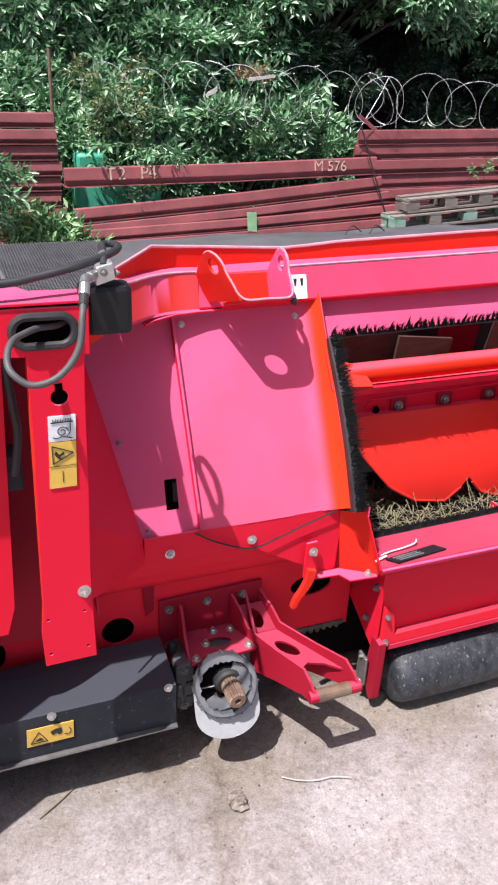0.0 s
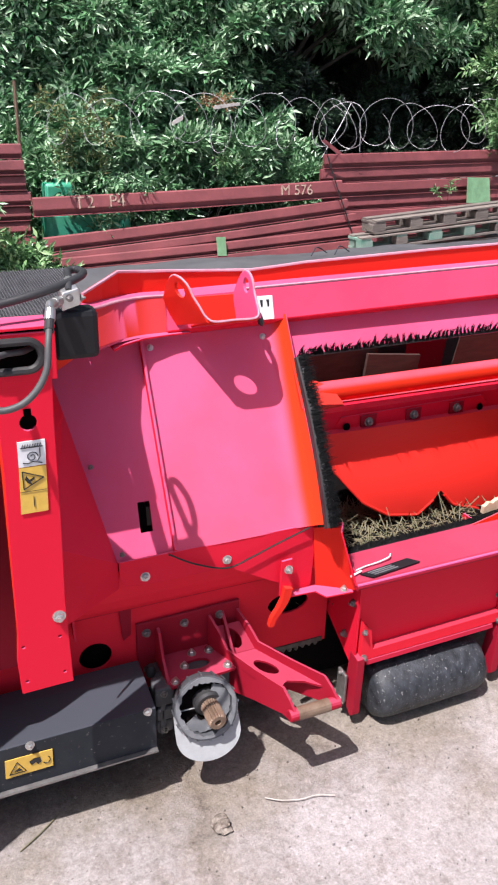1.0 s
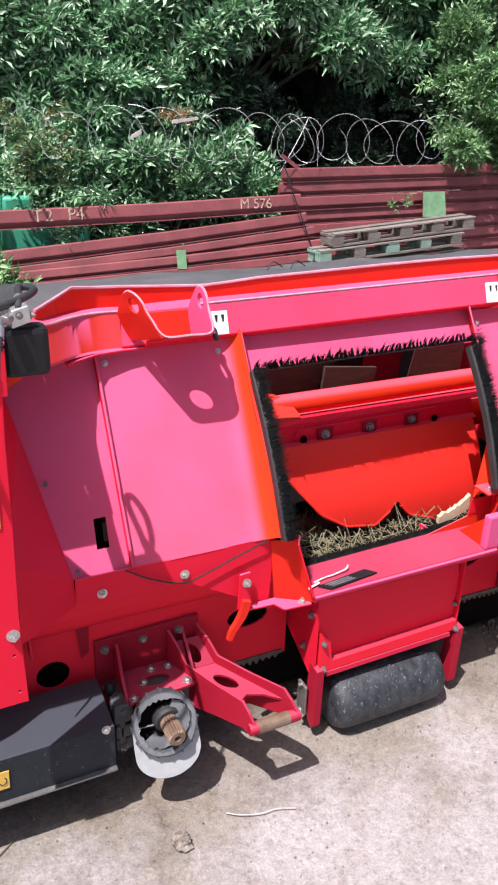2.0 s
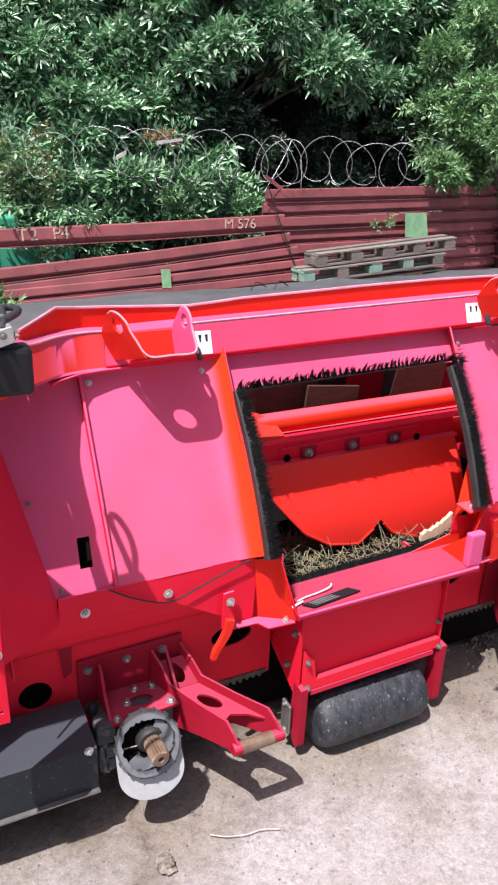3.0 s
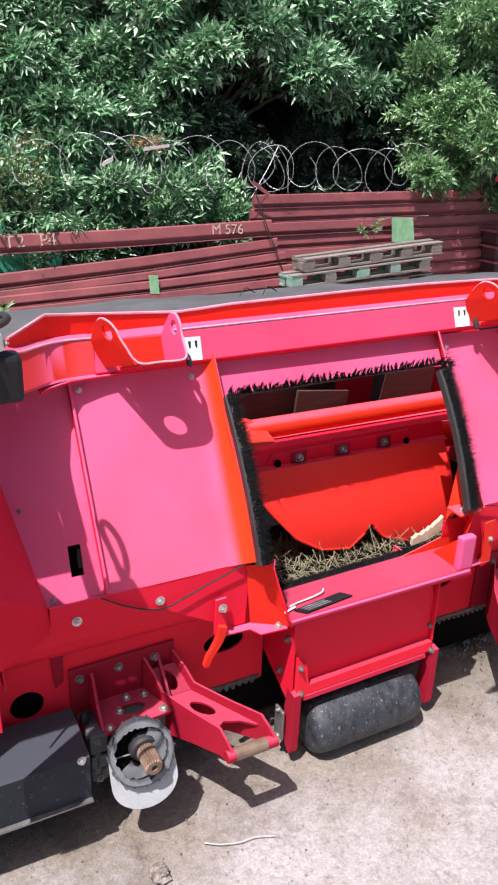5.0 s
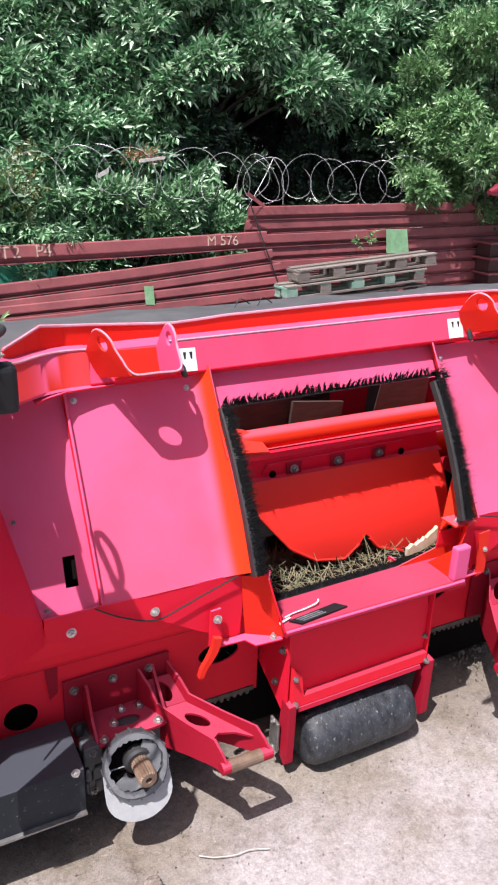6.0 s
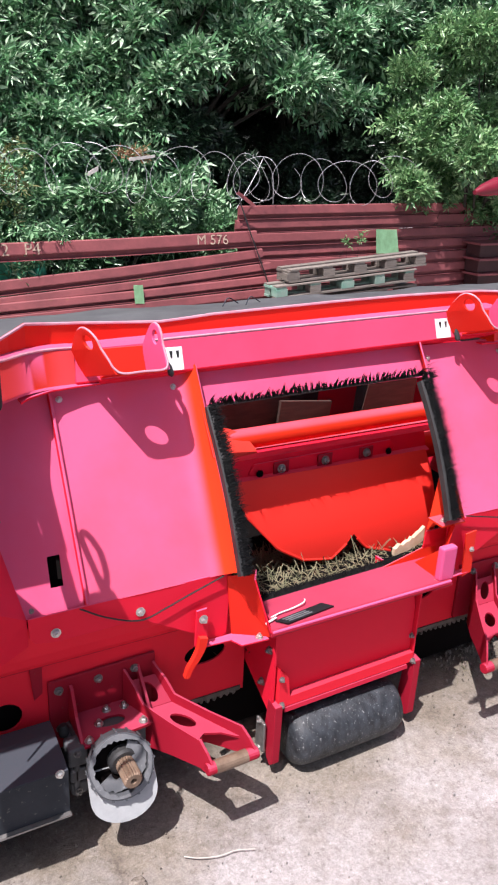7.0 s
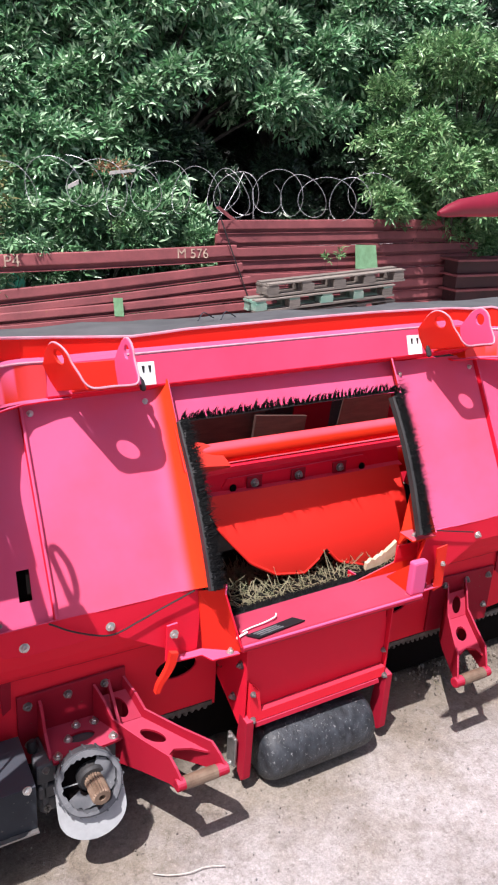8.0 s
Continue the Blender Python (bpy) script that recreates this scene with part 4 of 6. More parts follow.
# ---- feed opening: auger, paddle plate, floor lip
def auger():
    part("cross_tube", rod((C - 0.55, 1.905, 0.757), (C + 0.72, 1.905, 0.762), 0.033, 24), RED_SUNNY, header, smooth=True)
    part("paddle_top", plate([(C - 0.40, 1.900, 0.722), (C + 0.72, 1.900, 0.722), (C + 0.70, 1.778, 0.746), (C - 0.38, 1.778, 0.742)], (0, 0.004, -0.004)), AUGER_RED, header)
    part("paddle", sheet([[(C - 0.165, 1.776, 0.748), (C + 0.55, 1.776, 0.748)], [(C - 0.18, 1.758, 0.700), (C + 0.55, 1.758, 0.700)], [(C - 0.19, 1.735, 0.692), (C + 0.55, 1.735, 0.692)]], 0.005), AUGER_RED, header)
    strip = part("paddle_strip", plate([(C - 0.10, 1.757, 0.737), (C + 0.40, 1.757, 0.744), (C + 0.42, 1.754, 0.722), (C + 0.40, 1.750, 0.698), (C - 0.10, 1.750, 0.690), (C - 0.12, 1.753, 0.712)], (0, 0.007, 0)), AUGER_RED, header, bevel=0.002)
    for k in range(3):
        x = C - 0.013 + 0.156 * k
        # flat dark plate paints the shade of a recess round the bolt
        part("recess_shade", plate_y([(x - 0.026, 0.697), (x + 0.026, 0.699), (x + 0.026, 0.739), (x - 0.026, 0.737)], 1.7465, 0.003), GRIME_SHADE_RED, strip)
        bolt(strip, (x, 1.746, 0.716 + 0.002 * k), (0, -1, 0.15), 0.012, ZINC_DULL)
    for k in (-0.085, 0.39):
        # black discs stand for the dark of two holes
        part("hole_shade", lathe([(0.012, 0), (0.010, 0.003)], (C + k, 1.748, 0.709), (0, -1, 0.15), 12), DARK_VOID, strip)
    # curved front of the auger with a scalloped lower edge
    lobes_x, lobes_z = (-0.20, -0.14, -0.05, 0.04, 0.145, 0.21, 0.222, 0.275, 0.40, 0.50, 0.56), (0.70, 0.592, 0.489, 0.434, 0.415, 0.462, 0.486, 0.427, 0.385, 0.40, 0.43)
    rows = []
    for i in range(11):
        row = []
        for u in np.linspace(-0.20, 0.56, 58):
            low = float(np.interp(u, lobes_x, lobes_z))
            z = 0.704 + (min(low + 0.026, 0.699) - 0.704) * i / 10
            row.append(((C + u) * 0.976, 2.033 - math.sqrt(0.16 - (z - 0.45) ** 2), z))
        rows.append(row)
    flight = part("auger_flight", sheet(rows, 0.006), FLIGHT_RED, header, smooth=True)
    for k0, k1 in ((4, 31), (33, 57)):
        part("flight_rim", tube([(p[0], p[1] - 0.004, p[2]) for p in rows[-1][k0:k1]], 0.005, 8), FLIGHT_RED, flight, smooth=True)
    part("auger_tube", rod((C - 0.9, 2.02, 0.60), (C + 0.9, 2.02, 0.60), 0.075, 28), RED_SUNNY, header, smooth=True)
    part("auger_cap", lathe([(0.05, 0), (0.10, 0.006), (0.11, 0.012)], (C - 0.15, 1.835, 0.722), (0.1, -0.7, 0.7), 20), RED_GLOW, header)
    # boards and plates seen behind the auger
    part("rear_board", plate([(C - 0.25, 2.235, 0.60), (C + 0.30, 2.235, 0.60), (C + 0.30, 2.215, 0.80), (C - 0.25, 2.215, 0.80)], (0, 0.018, 0)), OLD_BOARD, header, "dark brown board")
    part("rear_board", plate([(C + 0.24, 2.205, 0.60), (C + 0.46, 2.205, 0.60), (C + 0.46, 2.180, 0.735), (C + 0.24, 2.180, 0.760)], (0, 0.014, 0)), OLD_BOARD, header, "dark brown board")
    part("rear_plate", plate([(C + 0.50, 2.345, 0.58), (C + 0.68, 2.345, 0.58), (C + 0.68, 2.320, 0.80), (C + 0.50, 2.320, 0.80)], (0, 0.004, 0)), GRIME_SHADE_RED, header)
    part("rear_plate", plate([(C + 0.60, 2.195, 0.60), (C + 0.86, 2.195, 0.60), (C + 0.84, 2.160, 0.80), (C + 0.61, 2.160, 0.80)], (0, 0.004, 0)), OLD_BOARD, header, "dark brown board")
    # end plates and the curtain that close the trough
    for s in (-1, 1):
        part("end_plate", plate_x([(1.46, 0.40), (1.62, 0.95), (2.4, 0.95), (2.4, 0.40)], C + s * 0.95, 0.005), RED, header)
    part("curtain", plate([(C - 1.8, 2.50, 1.03), (C + 1.8, 2.50, 1.05), (C + 1.8, 2.55, 0.25), (C - 1.8, 2.55, 0.25)], (0, 0.005, 0)), BLACK_RUBBER, header, "black rubber curtain")
    tab = part("tab", plate([(C + 0.352, 1.46, 0.79), (C + 0.372, 1.44, 0.78), (C + 0.372, 1.39, 0.655), (C + 0.30, 1.43, 0.60)], (0, 0.004, 0)), RED_SUNNY, header)
    part("tab_foot", plate_z([(C + 0.285, 1.36), (C + 0.37, 1.36), (C + 0.37, 1.42), (C + 0.285, 1.42)], 0.640, 0.005), RED_SUNNY, header)
    for x in (0.31, 0.345):
        bolt(header, (C + x, 1.385, 0.645), (0, 0, 1), 0.008)
    rng = np.random.default_rng(3)
    top = [(C + 0.222 + 0.105 * k / 14, 0.535 + 0.045 * (k / 14) ** 1.6 + rng.uniform(-0.006, 0.006)) for k in range(15)]
    bot = [(C + 0.327, 0.535), (C + 0.275, 0.515), (C + 0.222, 0.508)]
    part("splintered_board", plate_y(top + bot, 1.47, 0.012), SPLINTER, header, "broken pale wooden board edge")


auger()


def shelf():
    o = [(-0.288, 1.302), (0.288, 1.302), (0.352, 1.350), (0.352, 1.455), (-0.250, 1.432), (-0.262, 1.36)]
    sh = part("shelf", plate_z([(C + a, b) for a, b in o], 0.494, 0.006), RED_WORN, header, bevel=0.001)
    part("front_edge", tube([(C - 0.287, 1.304, 0.494), (C + 0.288, 1.304, 0.497)], 0.009, 12), RED_WORN, sh, smooth=True)
    part("worn_lit_edge", tube([(C - 0.286, 1.299, 0.501), (C + 0.287, 1.299, 0.504)], 0.0035, 8), RED_PALE, sh, smooth=True)
    part("rubber_lip", plate([(C - 0.262, 1.432, 0.499), (C + 0.36, 1.452, 0.501), (C + 0.36, 1.462, 0.505), (C - 0.275, 1.442, 0.504)], (0, 0.010, 0.0)), LIP_RUBBER, sh, "black rubber lip")
    lip_rng = np.random.default_rng(17)
    bm = bmesh.new()
    for k in range(1500):
        t = lip_rng.random()
        p = Vector((C - 0.268 + 0.628 * t, 1.438 + 0.020 * t + lip_rng.uniform(-0.004, 0.008), 0.502))
        q = p + Vector((lip_rng.normal(0, 0.25), 0.55 + lip_rng.normal(0, 0.25), 0.75)).normalized() * lip_rng.uniform(0.006, 0.019)
        for w in (Vector((0.0013, 0, 0)), Vector((0, 0.0013, 0))):
            bm.faces.new([bm.verts.new(c) for c in (p - w, p + w, q)])
    tagged(part("lip_bristles", bm, LIP_RUBBER, sh, "black bristles"), kind="stuff")
    part("side_rail", plate([(C - 0.290, 1.303, 0.499), (C - 0.262, 1.425, 0.50), (C - 0.275, 1.44, 0.60), (C - 0.318, 1.345, 0.66), (C - 0.325, 1.335, 0.64)], (0.004, 0, 0)), RED, sh)
    part("stop_block", box(C + 0.258, C + 0.310, 1.312, 1.337, 0.498, 0.602), RED_PALE, sh, bevel=0.006)
    part("stop_web", plate_x([(1.33, 0.498), (1.43, 0.498), (1.33, 0.595)], C + 0.264, 0.005), RED_SUNNY, sh)
    part("corner_web", plate_y([(C + 0.16, 0.500), (C + 0.352, 0.500), (C + 0.352, 0.545), (C + 0.33, 0.54)], 1.440, 0.004), RED_SUNNY, sh)
    # hinged box in front of the roller
    b = part("roller_box", plate_y([(-0.240 + C, 0.488), (C + 0.205, 0.488), (C + 0.226, 0.400), (C + 0.226, 0.225), (C - 0.236, 0.215)], 1.358, 0.005), RED, header, bevel=0.001)
    part("fold", plate_y([(C - 0.232, 0.220), (C + 0.222, 0.228), (C + 0.222, 0.260), (C - 0.195, 0.250), (C - 0.205, 0.315), (C - 0.232, 0.345)], 1.336, 0.022), FRAME_RED, b)
    part("lower_strip", plate([(C - 0.215, 1.332, 0.219), (C + 0.20, 1.332, 0.226), (C + 0.20, 1.328, 0.216), (C - 0.215, 1.328, 0.209)], (0, 0.004, 0)), RED_WORN, b)
    for s, z in ((-1, 0.231), (1, 0.231)):
        bolt(b, (C + s * 0.222, 1.336, z), (0, -1, 0), 0.009, ZINC_DULL, 1.3)
    bolt(b, (C - 0.226, 1.336, 0.315), (0, -1, 0), 0.008, ZINC_DULL, 1.3)
    bolt(b, (C + 0.224, 1.357, 0.305), (0, -1, 0), 0.008, ZINC_DULL, 1.3)
    part("side_plate", plate_x([(1.345, 0.48), (1.56, 0.46), (1.56, 0.30), (1.37, 0.20), (1.345, 0.21)], C - 0.245, 0.005), RED, b)
    part("side_plate", plate_x([(1.345, 0.48), (1.56, 0.46), (1.56, 0.30), (1.37, 0.20), (1.345, 0.21)], C + 0.228, 0.005), RED, b)
    for zz, yy in ((0.39, 1.37), (0.27, 1.40)):
        bolt(b, (C - 0.246, yy, zz), (-1, 0, 0), 0.010, ZINC_DULL)
    # legs that carry the roller
    for s in (-1, 1):
        x = C + s * 0.226
        part("roller_leg", plate_x([(1.325, 0.235), (1.365, 0.24), (1.380, 0.10), (1.36, 0.05), (1.338, 0.032), (1.326, 0.045)], x - 0.004 - (0.016 if s < 0 else 0), 0.024), RED_WORN, header, bevel=0.003)
    part("bearing_plate", box(C - 0.262, C - 0.252, 1.352, 1.395, 0.07, 0.165), ZINC_DULL, header, bevel=0.004)
    for z in (0.075, 0.165):
        bolt(header, (C - 0.262, 1.372, z), (-1, 0, 0), 0.007)
    prof = [(0.03, 0.0), (0.060, 0.004), (0.075, 0.014), (0.083, 0.032), (0.085, 0.06), (0.0855, 0.19), (0.085, 0.31), (0.083, 0.340), (0.075, 0.358), (0.060, 0.368), (0.03, 0.372)]
    part("roller", lathe(prof, (C - 0.188, 1.362, 0.085), (1, 0, 0), 40), ROLLER_RUBBER, header, "worn black rubber ground roller", smooth=True)


shelf()


# ---- frame under the panels
def under_frame(s):
    f = lambda u: C + s * u
    tr = []
    for k in range(6):
        a = k / 5 * math.pi / 2
        tr.append((1.438 + 0.062 * (1 - math.cos(a)), 0.590 - 0.148 * math.sin(a)))
    part("trough_skin", sheet([[(f(0.30), y, z) for y, z in tr], [(f(2.2), y, z) for y, z in tr]], 0.004), FRAME_RED, header)
    o = [(0.25, 0.445), (2.2, 0.445), (2.2, 0.235), (0.90, 0.215), (0.60, 0.20), (0.50, 0.180), (0.25, 0.178)]
    holes = [[(f(a), b) for a, b in oval(0.897, 0.310, 0.041, 0.040, 20)], [(f(a), b) for a, b in oval(0.372, 0.335, 0.060, 0.034, 18, 0.0)], [(f(a), b) for a, b in oval(1.21, 0.310, 0.045, 0.055, 18)]]
    fr = part("frame_beam", plate_y([(f(a), b) for a, b in o], 1.498, 0.006, holes), FRAME_RED, header)
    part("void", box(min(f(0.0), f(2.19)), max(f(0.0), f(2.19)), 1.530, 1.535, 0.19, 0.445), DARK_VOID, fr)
    part("frame_rim", tube([(f(0.36), 1.494, 0.440), (f(2.2), 1.494, 0.440)], 0.006, 8), GRIME_SHADE_RED, fr)
    part("hanger", plate_y([(f(0.835), 0.435), (f(0.805), 0.437), (f(0.808), 0.36), (f(0.828), 0.345)], 1.490, 0.004), GRIME_SHADE_RED, fr)
    mp = part("mount_plate", plate_y([(f(0.795), 0.385), (f(0.520), 0.392), (f(0.520), 0.20), (f(0.795), 0.18)], 1.486, 0.010), GRIME_SHADE_RED, fr, bevel=0.002)
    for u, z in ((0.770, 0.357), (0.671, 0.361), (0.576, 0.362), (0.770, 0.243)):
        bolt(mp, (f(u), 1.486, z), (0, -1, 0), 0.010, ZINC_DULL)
    # near-black block added for shade below the cutter bar, and its row of worn teeth
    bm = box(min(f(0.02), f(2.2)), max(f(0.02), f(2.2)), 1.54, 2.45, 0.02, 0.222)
    part("underbody_shade", bm, DARK_VOID, fr)
    bm = bmesh.new()
    rng = np.random.default_rng(7)
    for k in range(90):
        u = 0.28 + k * 0.02
        x = f(u)
        z = 0.180 + rng.uniform(-0.003, 0.004)
        lathe([(0.008, 0), (0.006, 0.010), (0.002, 0.014)], (x, 1.500, z), (0, -0.4, -1), 6, bm)
    tagged(part("tooth_row", bm, TOOTH_STEEL, fr, "row of worn steel teeth"), kind="stuff")
    part("tooth_bar", plate([(f(0.26), 1.494, 0.178), (f(2.2), 1.494, 0.178), (f(2.2), 1.494, 0.192), (f(0.26), 1.494, 0.192)], (0, 0.006, 0)), TOOTH_STEEL, fr)


under_frame(-1)
under_frame(1)


def coupling_arm(s):
    """A forked arm with two cheeks, a perforated web and a cross pin."""
    back, tip = Vector((0.562 if s < 0 else 0.615, 1.470)), Vector((0.4345 if s < 0 else 0.441, 1.206))
    d = (tip - back)
    nrm = Vector((1.0, 0.0))

    def at(k, w, z):
        h = 0.0425 + 0.0185 * max(0.0, min(1.0, k))
        p = back + d * k + nrm * (w * h)
        return (C + s * p.x, p.y, z)
    o = [(-0.04, 0.372), (0.0, 0.362), (0.10, 0.338), (0.20, 0.303), (0.56, 0.302), (0.88, 0.307), (0.96, 0.283), (1.03, 0.254), (1.045, 0.238), (0.99, 0.222), (0.90, 0.227), (0.57, 0.205), (0.25, 0.178), (-0.04, 0.170)]
    arm = None
    for w in (-1, 1):
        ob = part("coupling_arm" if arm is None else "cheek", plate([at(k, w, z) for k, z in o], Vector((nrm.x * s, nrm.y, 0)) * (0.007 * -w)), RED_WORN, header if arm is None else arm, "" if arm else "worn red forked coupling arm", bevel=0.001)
        arm = arm or ob
    top = lambda k: 0.338 - 0.062 * k / 0.18 if k < 0.18 else 0.276
    def w3(k, w):
        return at(k, w, top(k))
    out1 = [w3(0.0, -1), w3(0.0, 1), w3(0.178, 1), w3(0.178, -1)]
    h1 = [w3(k, w) for k, w in oval(0.090, 0.0, 0.062, 0.42, 16)]
    part("web", plate(out1, (0, 0, -0.006), [h1]), RED_WORN, arm)
    cut = [(0.90, 1), (0.86, 0.80), (0.76, 0.55), (0.70, 0.0), (0.76, -0.55), (0.86, -0.80), (0.90, -1)]
    out2 = [w3(0.182, -1), w3(0.182, 1), *[w3(k, w) for k, w in cut]]
    h2 = [w3(k, w) for k, w in oval(0.46, -0.05, 0.12, 0.40, 16)]
    part("web", plate(out2, (0, 0, -0.006), [h2]), RED_WORN, arm)
    p, q = Vector(at(1.0, -1.12, 0.243)), Vector(at(1.0, 1.12, 0.243))
    part("pin", rod(p, q, 0.0155, 16), RED_WORN, arm, smooth=False, bevel=0.003)
    part("pin_sleeve", rod(p.lerp(q, 0.22), p.lerp(q, 0.84), 0.0165, 16), RUST, arm, "bare rusty pin sleeve")


coupling_arm(-1)
coupling_arm(1)


def drive_hub():
    x, z = 0.491, 0.241
    gb = part("gearbox", box(0.395, 0.600, 1.405, 1.49, 0.10, 0.262), GREY_CAST, header, "dark grey cast gearbox", bevel=0.014)
    part("flange", box(0.388, 0.404, 1.375, 1.46, 0.12, 0.265), GREY_CAST, gb, bevel=0.006)
    for k, (y0, z0, z1) in enumerate(((1.372, 0.215, 0.270), (1.375, 0.165, 0.205), (1.385, 0.115, 0.155))):
        part("cast_rib", box(0.376 + 0.004 * k, 0.425, y0, y0 + 0.05, z0, z1), GREY_CAST, gb, bevel=0.006)
    part("rubber_cap", lathe([(0.012, 0), (0.013, 0.02), (0.008, 0.03)], (0.385, 1.44, 0.262), (0, 0, 1), 12), BLACK_RUBBER, gb, smooth=True)
    for bx, bz in ((0.398, 0.255), (0.398, 0.14)):
        bolt(gb, (bx, 1.372, bz), (0, -1, 0), 0.008, ZINC_DULL)
    part("boss", lathe([(0.066, 0), (0.066, 0.05), (0.050, 0.09)], (0.497, 1.418, 0.190), (-0.018, -0.123, 0.063), 28), GREY_CAST, gb)
    # plastic guard bell, turned a little upwards: outer ring, torn inner disc and a tongue below
    ax = Vector((-0.10, -0.90, 0.43)).normalized()
    rt = Vector((1, 0, 0))
    rt = (rt - ax * rt.dot(ax)).normalized()
    up = ax.cross(rt) * -1 if ax.cross(rt).z < 0 else ax.cross(rt)
    mid = Vector((0.479, 1.295, 0.252))

    def on(a, r, d=0.0):
        return mid + (rt * math.cos(a) + up * math.sin(a)) * r * 0.971 + ax * d
    hub_rng = random.Random(12)
    part("guard_ring", lathe([(0.060, 0.0), (0.073, 0.0), (0.075, 0.004), (0.077, 0.046), (0.069, 0.048), (0.064, 0.040), (0.060, 0.0)], mid - ax * 0.042, ax, 40, caps=False), GREY_CAST, gb, "scuffed grey plastic guard ring", smooth=True)
    for k in range(16):
        a0 = 2 * math.pi * k / 16
        part("ring_rib", plate([on(a0 - 0.03, 0.0785, -0.036), on(a0 + 0.03, 0.0785, -0.036), on(a0 + 0.03, 0.0800, 0.004), on(a0 - 0.03, 0.0800, 0.004)], (rt * math.cos(a0) + up * math.sin(a0)) * 0.003), GREY_CAST, gb)
    rim = [(a, 0.0755 + 0.0015 * math.sin(5 * a)) for a in np.linspace(0, 2 * math.pi, 56)[:-1]]
    torn = [(a, 0.066 + 0.003 * math.sin(3.1 * a) + hub_rng.uniform(-0.0035, 0.0025)) for a in np.linspace(0, 2 * math.pi, 56)[:-1]]
    part("torn_rim", plate([on(a, r, 0.0075) for a, r in rim], -ax * 0.004, [[on(a, r, 0.0075) for a, r in torn]]), GUARD_GREY, gb, "torn grey plastic rim")
    out = [(a, 0.062 + 0.004 * math.sin(2.3 * a + 1) + hub_rng.uniform(-0.004, 0.003)) for a in np.linspace(-2.6, 1.1, 34)]
    inn = [(a, 0.030 + hub_rng.uniform(-0.003, 0.006)) for a in np.linspace(1.1, -2.6, 18)]
    part("broken_disc", plate([on(a, r, -0.006) for a, r in out + inn], -ax * 0.006), GUARD_GREY, gb, "broken grey plastic clutch disc")
    part("collar", lathe([(0.036, 0), (0.036, 0.020), (0.031, 0.026), (0.026, 0.026)], (x, 1.330, z + 0.006), (0, -1, 0), 24), BLACK_RUBBER, gb, smooth=True)
    part("dark_bore", lathe([(0.070, 0), (0.070, 0.004)], mid - ax * 0.034, ax, 24), DARK_VOID, gb)
    # flat tongue that hangs below the ring
    tongue = [(-0.080, 0.0), (-0.082, -0.05)] + [(0.082 * math.cos(a), -0.072 + 0.066 * math.sin(a)) for a in np.linspace(-math.pi, 0, 23)] + [(0.082, -0.05), (0.080, 0.0)]
    arch = [(0.068 * math.cos(a), 0.068 * math.sin(a)) for a in np.linspace(-0.02, -math.pi + 0.02, 14)]
    part("guard_tongue", plate([mid + rt * a * 0.971 + up * b * 0.971 - ax * 0.020 for a, b in tongue + arch[::-1]], ax * 0.005), GUARD_PALE, gb, "pale grey plastic guard tongue", bevel=0.002)
    bm = bmesh.new()
    n = 42
    y0, y1 = 1.345, 1.243
    rings = []
    for yy, sc in ((y0, 1.0), (y1 + 0.004, 1.0), (y1, 0.88)):
        rings.append([bm.verts.new((x + sc * (0.0225 if k % 2 else 0.0198) * math.cos(2 * math.pi * k / n), yy, z + 0.006 + sc * (0.0225 if k % 2 else 0.0198) * math.sin(2 * math.pi * k / n))) for k in range(n)])
    inner = [bm.verts.new((x + 0.008 * math.cos(2 * math.pi * k / n), y1, z + 0.006 + 0.008 * math.sin(2 * math.pi * k / n))) for k in range(n)]
    deep = [bm.verts.new((x + 0.006 * math.cos(2 * math.pi * k / n), y1 + 0.012, z + 0.006 + 0.006 * math.sin(2 * math.pi * k / n))) for k in range(n)]
    rings += [inner, deep]
    for p, q in zip(rings, rings[1:]):
        for k in range(n):
            bm.faces.new((p[k], p[(k + 1) % n], q[(k + 1) % n], q[k]))
    bm.faces.new(deep)
    part("splined_shaft", bm, RUST, gb, "rusty splined drive shaft")
    # red saddle that holds the gearbox
    sd = part("saddle", plate_z([(0.415, 1.365), (0.585, 1.375), (0.585, 1.486), (0.415, 1.486)], 0.266, 0.008, [oval(0.50, 1.425, 0.035, 0.018, 14)]), RED_WORN, header, "red saddle plate", bevel=0.001)
    for px, py in ((0.430, 1.38), (0.468, 1.425), (0.545, 1.46), (0.570, 1.39), (0.50, 1.465)):
        bolt(sd, (px, py, 0.274), (0, 0, 1), 0.010)
    part("ear", plate_x([(1.378, 0.266), (1.486, 0.266), (1.486, 0.350), (1.470, 0.378), (1.455, 0.372), (1.425, 0.315)], 0.410, 0.008), RED_WORN, sd, bevel=0.001)
    part("ear", plate_x([(1.38, 0.266), (1.486, 0.266), (1.486, 0.37), (1.44, 0.33)], 0.588, 0.008), RED_WORN, sd, bevel=0.001)


drive_hub()


